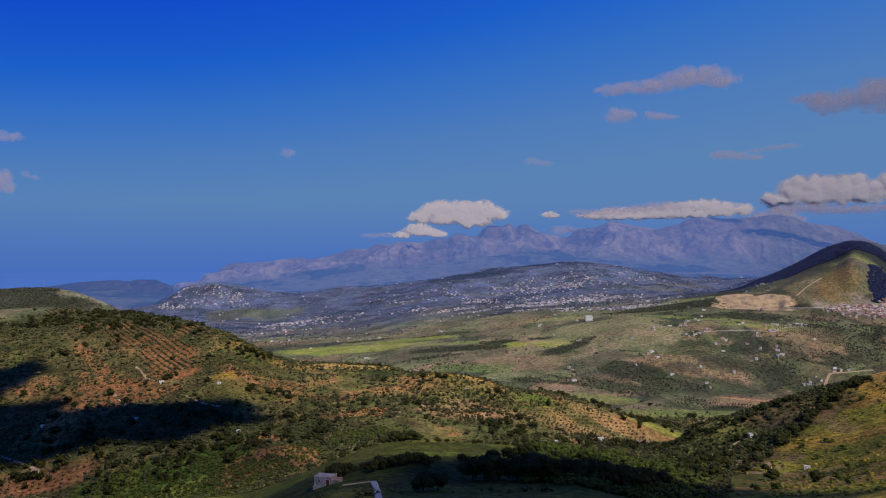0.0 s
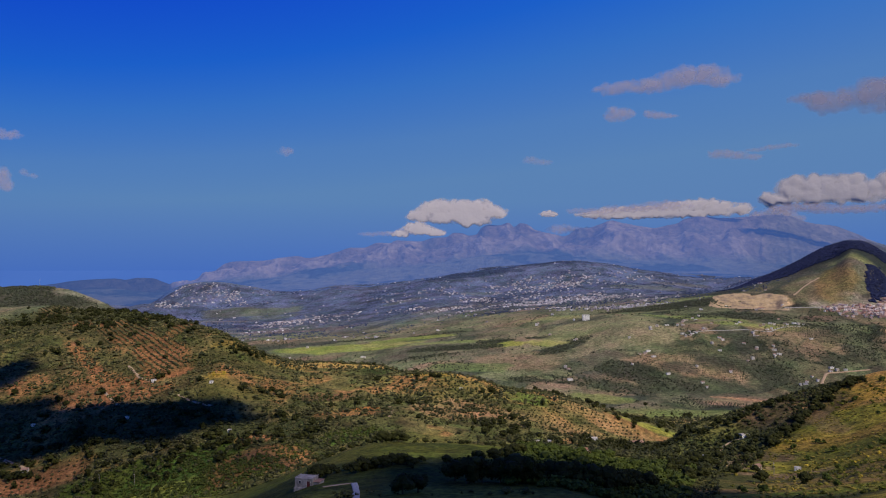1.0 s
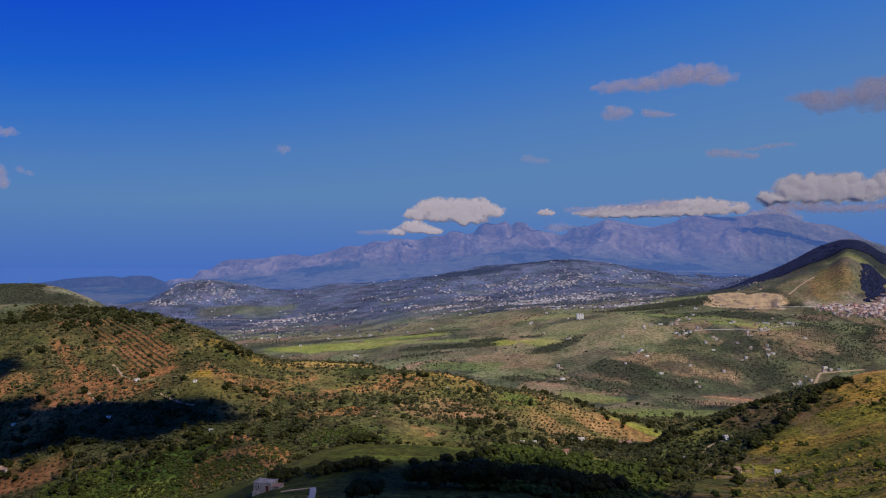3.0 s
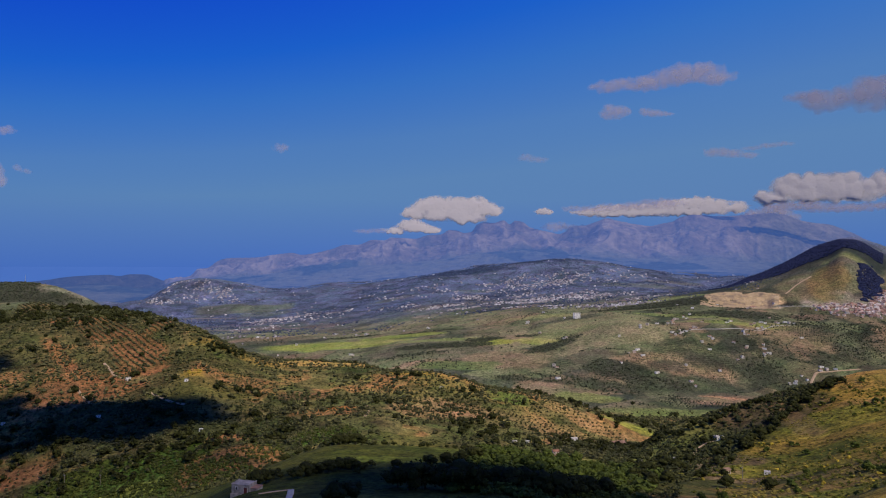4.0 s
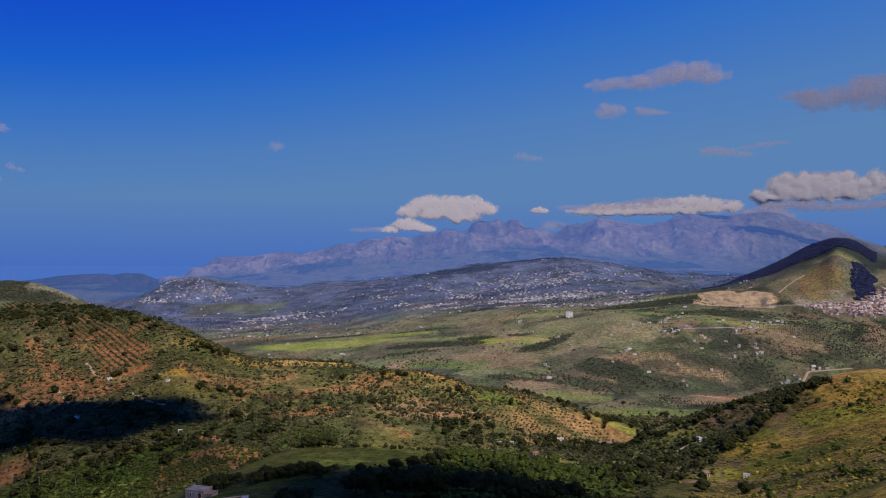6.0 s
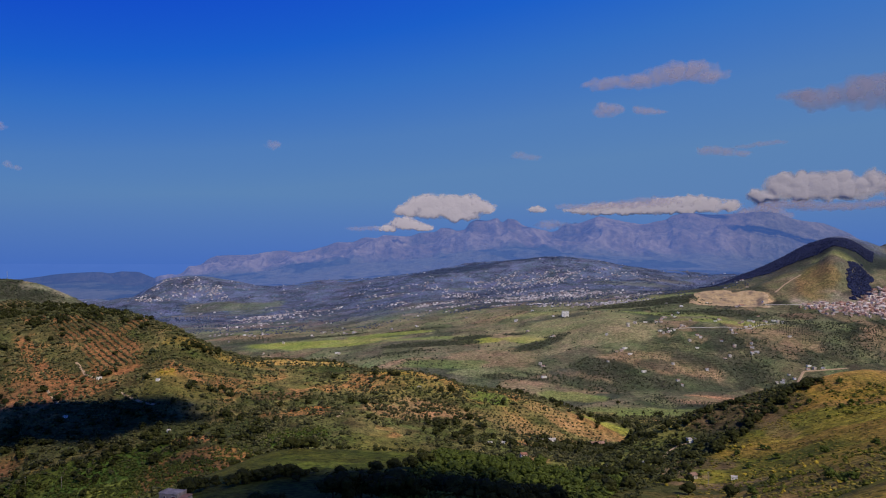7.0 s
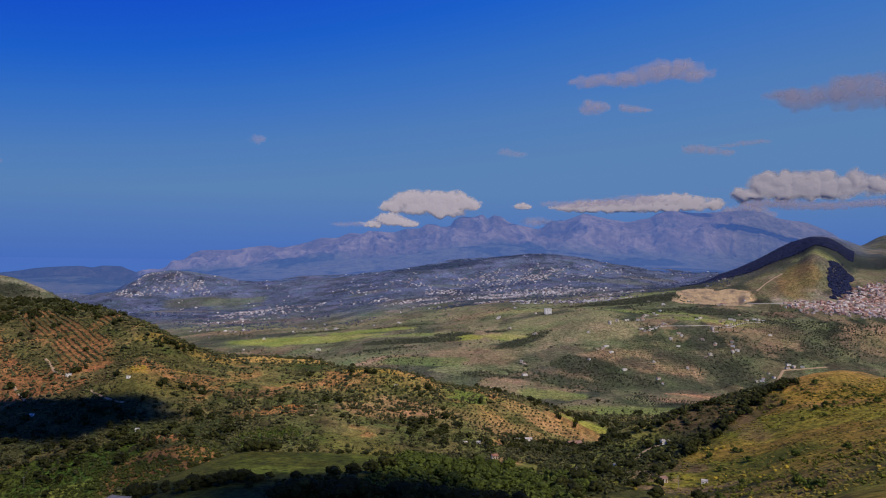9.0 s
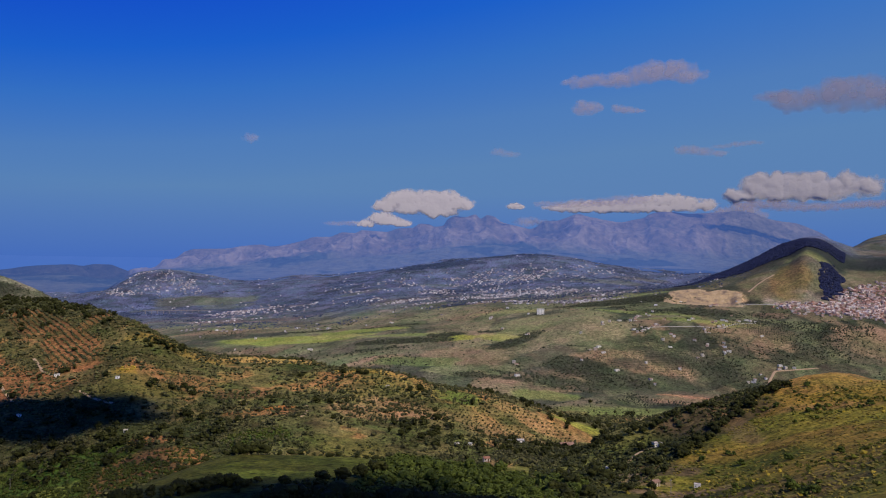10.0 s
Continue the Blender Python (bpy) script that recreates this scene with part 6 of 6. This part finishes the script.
def far_villages():
    """Some two thousand little houses over the far slopes."""
    g = np.random.default_rng(95)
    x, y = sector(130000, -27, 24, 1650, 2950, g)
    knots = np.maximum(inside(x, y, [(-10, 2190, 230, 180, 0, 0.6), (-8, 2235, 130, 70, 0, 1), (-11.9, 2147, 160, 120, 0, 0.6), (-13, 1944, 160, 70, 0, 0.4), (-10.6, 2015, 130, 50, 0, 0.5),
                               (-4.1, 2159, 120, 50, 0, 0.9), (-1.5, 2125, 150, 44, 0, 1), (0.7, 2043, 160, 44, 0, 0.9), (2.9, 1959, 160, 30, 0, 0.9), (6.8, 1868, 280, 30, 0, 0.9),
                               (11.9, 1799, 220, 26, 0, 0.9), (4.6, 2184, 240, 140, 0, 0.5), (7.2, 2389, 300, 200, 0, 0.6), (9.4, 2478, 300, 160, 0, 0.7), (11.9, 2506, 260, 140, 0, 0.6)]),
                       inside(x, y, [(7.7, 2015, 240, 80, 0, 0.7), (11.1, 2093, 300, 180, 0, 0.8), (14, 2595, 200, 100, 0, 0.35), (12.8, 1836, 170, 40, 0, 1), (14.4, 1792, 160, 36, 0, 1),
                               (16.5, 1973, 120, 60, 0, 0.8), (-18.4, 2884, 160, 160, 0, 0.6), (-19.6, 2714, 120, 120, 0, 0.6), (-17.2, 2752, 200, 160, 0, 0.7), (-16, 2614, 140, 100, 0, 0.5),
                               (-14.8, 1795, 70, 50, 0, 0.5), (-12.3, 1754, 80, 40, 0, 0.5), (-7.6, 1761, 70, 40, 0, 0.4), (-5, 1674, 60, 40, 0, 0.4), (0, 2400, 420, 240, 0, 0.2)]))
    den = knots * (0.045 + 0.6 * np.maximum(0, fbm(x, y, 60, 3, 501) + 0.1)) + 0.002
    k = g.uniform(0, 1, len(x)) < den
    x, y = x[k], y[k]
    n = len(x)
    small_houses("village_houses", x, y, g.uniform(3, 7, n), g.uniform(2.5, 5, n), g.uniform(1.5, 3.2, n), ((0.24, 0.2, 0.2), (0.36, 0.32, 0.32), (0.52, 0.49, 0.48), (0.75, 0.72, 0.7)), "countless small pale houses of distant villages", g)
    # the close-packed lanes of the town below the pine hill, and the hamlet by the quarry
    x, y = sector(5000, 26.5, 36.5, 1650, 1990, g)
    r, b = np.hypot(x, y), np.degrees(np.arctan2(x, y))
    k = inside(x, y, [(33.4, 1830, 260, 240, 0, 0.5), (30.2, 1745, 140, 60, 0, 0.4), (28.6, 1715, 90, 30, 0, 0.35)]) * np.where(r < np.interp(b, (28.6, 30.6, 31.4, 33, 36), (1760, 1780, 1880, 1960, 2000)), 1, 0)
    k = g.uniform(0, 1, len(x)) < k
    x, y = x[k], y[k]
    n = len(x)
    small_houses("town_lanes", x, y, g.uniform(4, 8, n), g.uniform(3, 6, n), g.uniform(1.6, 3.4, n), ((0.3, 0.16, 0.12), (0.42, 0.26, 0.2), (0.6, 0.48, 0.42), (0.68, 0.62, 0.56)), "close-packed pink and white houses of the hill town", g)


def small_houses(name, x, y, w, d, h, tones, label, g):
    """Far-off houses with pitched roofs, too many and too small to tell apart."""
    n = len(x)
    a = g.uniform(0, math.pi, n)
    base = np.array([(-1, -1, 0), (1, -1, 0), (1, 1, 0), (-1, 1, 0), (-1, -1, 1), (1, -1, 1), (1, 1, 1), (-1, 1, 1), (-1, 0, 1.3), (1, 0, 1.3)], float)
    f = np.array([(0, 1, 5), (0, 5, 4), (1, 2, 6), (1, 6, 5), (2, 3, 7), (2, 7, 6), (3, 0, 4), (3, 4, 7), (4, 5, 9), (4, 9, 8), (6, 7, 8), (6, 8, 9), (5, 6, 9), (7, 4, 8)])
    v = base[None] * np.stack([w / 2, d / 2, h], -1)[:, None]
    v = np.stack([v[..., 0] * np.cos(a)[:, None] - v[..., 1] * np.sin(a)[:, None], v[..., 0] * np.sin(a)[:, None] + v[..., 1] * np.cos(a)[:, None], v[..., 2]], -1)
    v += np.stack([x, y, land(x, y) - 0.5], -1)[:, None]
    me = mesh_of(name, v.reshape(-1, 3), (f[None] + (np.arange(n) * 10)[:, None, None]).reshape(-1, 3), smooth=False)
    m, nn, l, bs = material(name + "_plaster", 0.9, 0.1)
    per = nn.new("ShaderNodeNewGeometry").outputs["Random Per Island"]
    l.new(ramp(nn, l, per, *zip((0.0, 0.4, 0.8, 1.0), tones)), bs.inputs["Base Color"])
    tagged(part(name, me, m), label, "villages", kind="stuff")


PINKISH = plaster("pink_plaster", [(0.66, 0.5, 0.44), (0.72, 0.6, 0.54), (0.58, 0.4, 0.35), (0.74, 0.68, 0.63)])
farmhouse()
halls()
country_houses()
hill_town()
far_villages()


# ---- tracks, roads and masts ----
def way(name, spots, width, mat, label, lift=0.12):
    """A track laid over the land through places given by bearing and distance."""
    p = np.array([at_bearing(b, r)[:2] for b, r in spots])
    t = np.r_[0, np.cumsum(np.hypot(*np.diff(p, axis=0).T))]
    s = np.linspace(0, t[-1], max(8, int(t[-1] / max(1.0, width * 0.5))))
    x, y = np.interp(s, t, p[:, 0]), np.interp(s, t, p[:, 1])
    for _ in range(6):
        x[1:-1], y[1:-1] = (x[:-2] + 2 * x[1:-1] + x[2:]) / 4, (y[:-2] + 2 * y[1:-1] + y[2:]) / 4
    dx, dy = np.gradient(x), np.gradient(y)
    n = np.hypot(dx, dy)
    nx, ny = -dy / n, dx / n
    wob = width / 2 * (1 + 0.12 * fbm(s, s * 0, 6, 2, 601))
    cols = []
    for k in (-1, -0.5, 0, 0.5, 1):
        cx, cy = x + nx * wob * k, y + ny * wob * k
        cols.append(np.stack([cx, cy, land(cx, cy)], -1))
    top = np.stack(cols, 1)
    top[..., 2] = np.maximum(top[..., 2], top[..., 2].mean(1, keepdims=True)) + lift
    low = top[:, (0, 4)] - (0, 0, 0.8 + lift)
    grid = np.concatenate([low[:, :1], top, low[:, 1:]], 1)
    tagged(part(name, sheet(name, grid[..., 0], grid[..., 1], grid[..., 2], False), mat), label, "road", kind="structure")


def earth(name, dark, light, size):
    m, n, l, b = material(name, 0.95, 0.1)
    l.new(ramp(n, l, noise_node(n, l, size, 6, 0.65), (0.3, dark), (0.7, light)), b.inputs["Base Color"])
    bump(n, l, b, noise_node(n, l, size * 0.4, 5), 0.5, 0.1)
    return m


CONCRETE = earth("track_concrete", (0.3, 0.28, 0.26), (0.5, 0.47, 0.43), 0.8)
DIRT = earth("pale_dirt", (0.3, 0.2, 0.12), (0.46, 0.34, 0.22), 2.0)
METAL, _n, _l, _b = material("galvanised_steel", 0.45, 0.5)
_b.inputs["Metallic"].default_value = 0.8
_l.new(ramp(_n, _l, noise_node(_n, _l, 0.5, 4), (0.3, (0.45, 0.46, 0.47)), (0.7, (0.62, 0.63, 0.64))), _b.inputs["Base Color"])
WOOD_POLE = earth("weathered_pole", (0.22, 0.19, 0.16), (0.4, 0.36, 0.31), 0.3)

way("road_1", [(-5.35, 212), (-5.2, 206), (-5.05, 196), (-4.95, 184), (-4.8, 165)], 1.8, CONCRETE, "narrow pale concrete track running down past the farmhouse", 0.25)
way("road_13", [(-7.7, 212.5), (-7.0, 213.5), (-6.2, 213.5), (-5.5, 212.5)], 1.0, DIRT, "worn path from the farmhouse to the track")
way("road_2", [(-22.65, 738), (-22.27, 724), (-21.89, 703), (-21.13, 687)], 2.4, DIRT, "winding dirt track among olive trees")
way("road_3", [(-19.3, 642), (-18.99, 636), (-18.32, 624), (-17.52, 613), (-16.8, 606)], 2.0, DIRT, "dirt track across the hillside")
way("road_4", [(-24.2, 684), (-23.93, 672), (-23.19, 646)], 2.4, DIRT, "steep dirt track between olive rows")
way("road_5", [(-31.2, 640), (-30.48, 627), (-29.5, 610), (-28.82, 592)], 2.2, DIRT, "dirt track leading to a hut")
way("road_6", [(-3.6, 560), (-3.33, 574), (-3.33, 590), (-3.6, 599)], 2.0, DIRT, "short curving dirt track on the hillside")
way("road_7", [(27.2, 1235), (27.25, 1270), (27.39, 1301), (27.6, 1331), (28.35, 1342), (29.2, 1356), (30.2, 1377)], 4.0, DIRT, "pale country road bending through the valley")
way("road_8", [(18.9, 1392), (19.24, 1398), (20.79, 1416), (22.68, 1443), (24.16, 1454), (24.89, 1493), (26.5, 1530)], 2.6, CONCRETE, "country road through the hamlet")
way("road_9", [(25.0, 1716), (26.33, 1726), (28.06, 1739), (29.41, 1744), (30.89, 1760)], 3.6, CONCRETE, "road cut along the foot of the hill")
way("road_10", [(21.2, 385), (21.3, 400), (21.45, 417), (22.05, 428), (22.7, 431)], 1.3, DIRT, "grey track climbing to the white house")
way("road_14", [(25.6, 1795), (26.1, 1835), (26.7, 1868), (27.2, 1890)], 4.0, DIRT, "pale track climbing the bare hill")
way("road_11", [(8.6, 270), (8.9, 280), (9.3, 296), (9.5, 312)], 2.0, DIRT, "pale path over the knoll")
way("road_12", [(13.2, 306), (12.7, 318), (12.2, 328), (11.9, 334), (11.6, 331)], 3.0, CONCRETE, "grey road bend on the knoll's shoulder")


def pole(bearing, distance, high):
    ob = thing("utility_pole", "weathered wooden utility pole with a crossarm", "pole", "utility poles")
    bm = bmesh.new()
    limb(bm, (0, 0, -1), (0, 0, high), 0.12, 0.08, 8)
    part("post", bm, WOOD_POLE, ob)
    bm = bmesh.new()
    box(bm, -0.5, -0.05, high - 0.6, 0.5, 0.05, high - 0.5)
    arm = part("crossarm", bm, WOOD_POLE, ob)
    for x in (-0.42, 0, 0.42):
        bm = bmesh.new()
        limb(bm, (x, 0, high - 0.5), (x, 0, high - 0.32), 0.05, 0.03, 6)
        part("insulator", bm, METAL, arm)
    ob.matrix_basis = pose(*at_bearing(bearing, distance), 0, 0, 20)


for b, r, h in ((18.2, 343, 4.6), (24.9, 335, 5), (-24.3, 522, 7), (-22.0, 508, 7)):
    pole(b, r, h)


def mast(bearing, distance, high):
    ob = thing("radio_mast", "thin grey steel lattice mast on the hilltop", "mast")
    bm = bmesh.new()
    for dx, dy in ((-0.5, -0.4), (0.5, -0.4), (0, 0.5)):
        limb(bm, (dx, dy, -2), (dx * 0.3, dy * 0.3, high), 0.12, 0.08, 5)
    part("tower", bm, METAL, ob)
    for i in range(8):
        z = high * (i + 0.5) / 8
        bm = bmesh.new()
        limb(bm, (-0.45, -0.36, z), (0.4, -0.3, z + high / 12), 0.05, 0.05, 4)
        part("brace", bm, METAL, ob)
    ob.matrix_basis = pose(*at_bearing(bearing, distance))


def turbine(bearing, distance, high, turn):
    ob = thing("wind_turbine", "white wind turbine standing on a far hilltop", "wind turbine", "wind turbines")
    bm = bmesh.new()
    limb(bm, (0, 0, -3), (0, 0, high), 1.3, 0.7, 10)
    part("tower", bm, WHITEWASH, ob)
    bm = bmesh.new()
    box(bm, -0.9, -2.2, high - 0.3, 0.9, 2.4, high + 1.6, 0.25)
    part("nacelle", bm, WHITEWASH, ob)
    for k in range(3):
        a = radians(turn + 120 * k)
        bm = bmesh.new()
        limb(bm, (0, -2.6, high + 0.6), (math.sin(a) * high * 0.5, -2.6, high + 0.6 + math.cos(a) * high * 0.5), 0.7, 0.15, 5)
        part("blade", bm, WHITEWASH, ob)
    ob.matrix_basis = pose(*at_bearing(bearing, distance), 0, 0, 15)


mast(-28.45, 1530, 15)
turbine(34.6, 3200, 44, 20)
turbine(35.0, 3215, 38, 75)


def viaduct():
    """A motorway viaduct crossing the far valley."""
    ob = thing("viaduct", "long pale concrete viaduct across the far valley", "bridge")
    x0, y0, z0 = at_bearing(-18.6, 2300)
    x1, y1, z1 = at_bearing(-13.8, 2290)
    z = max(z0, z1) + 4
    n = 12
    length = math.hypot(x1 - x0, y1 - y0)
    bm = bmesh.new()
    box(bm, 0, -3, -0.7, length, 3, 0)
    part("deck", bm, GREY_STONE, ob)
    for i in range(n):
        s = length * (i + 0.5) / n
        gx, gy = x0 + (x1 - x0) * s / length, y0 + (y1 - y0) * s / length
        bm = bmesh.new()
        box(bm, s - 0.5, -1.5, float(land(gx, gy)[0]) - z - 2, s + 0.5, 1.5, -0.71)
        part("pier", bm, GREY_STONE, ob)
    ob.matrix_basis = pose(x0, y0, z, 0, 0, math.degrees(math.atan2(y1 - y0, x1 - x0)))


viaduct()
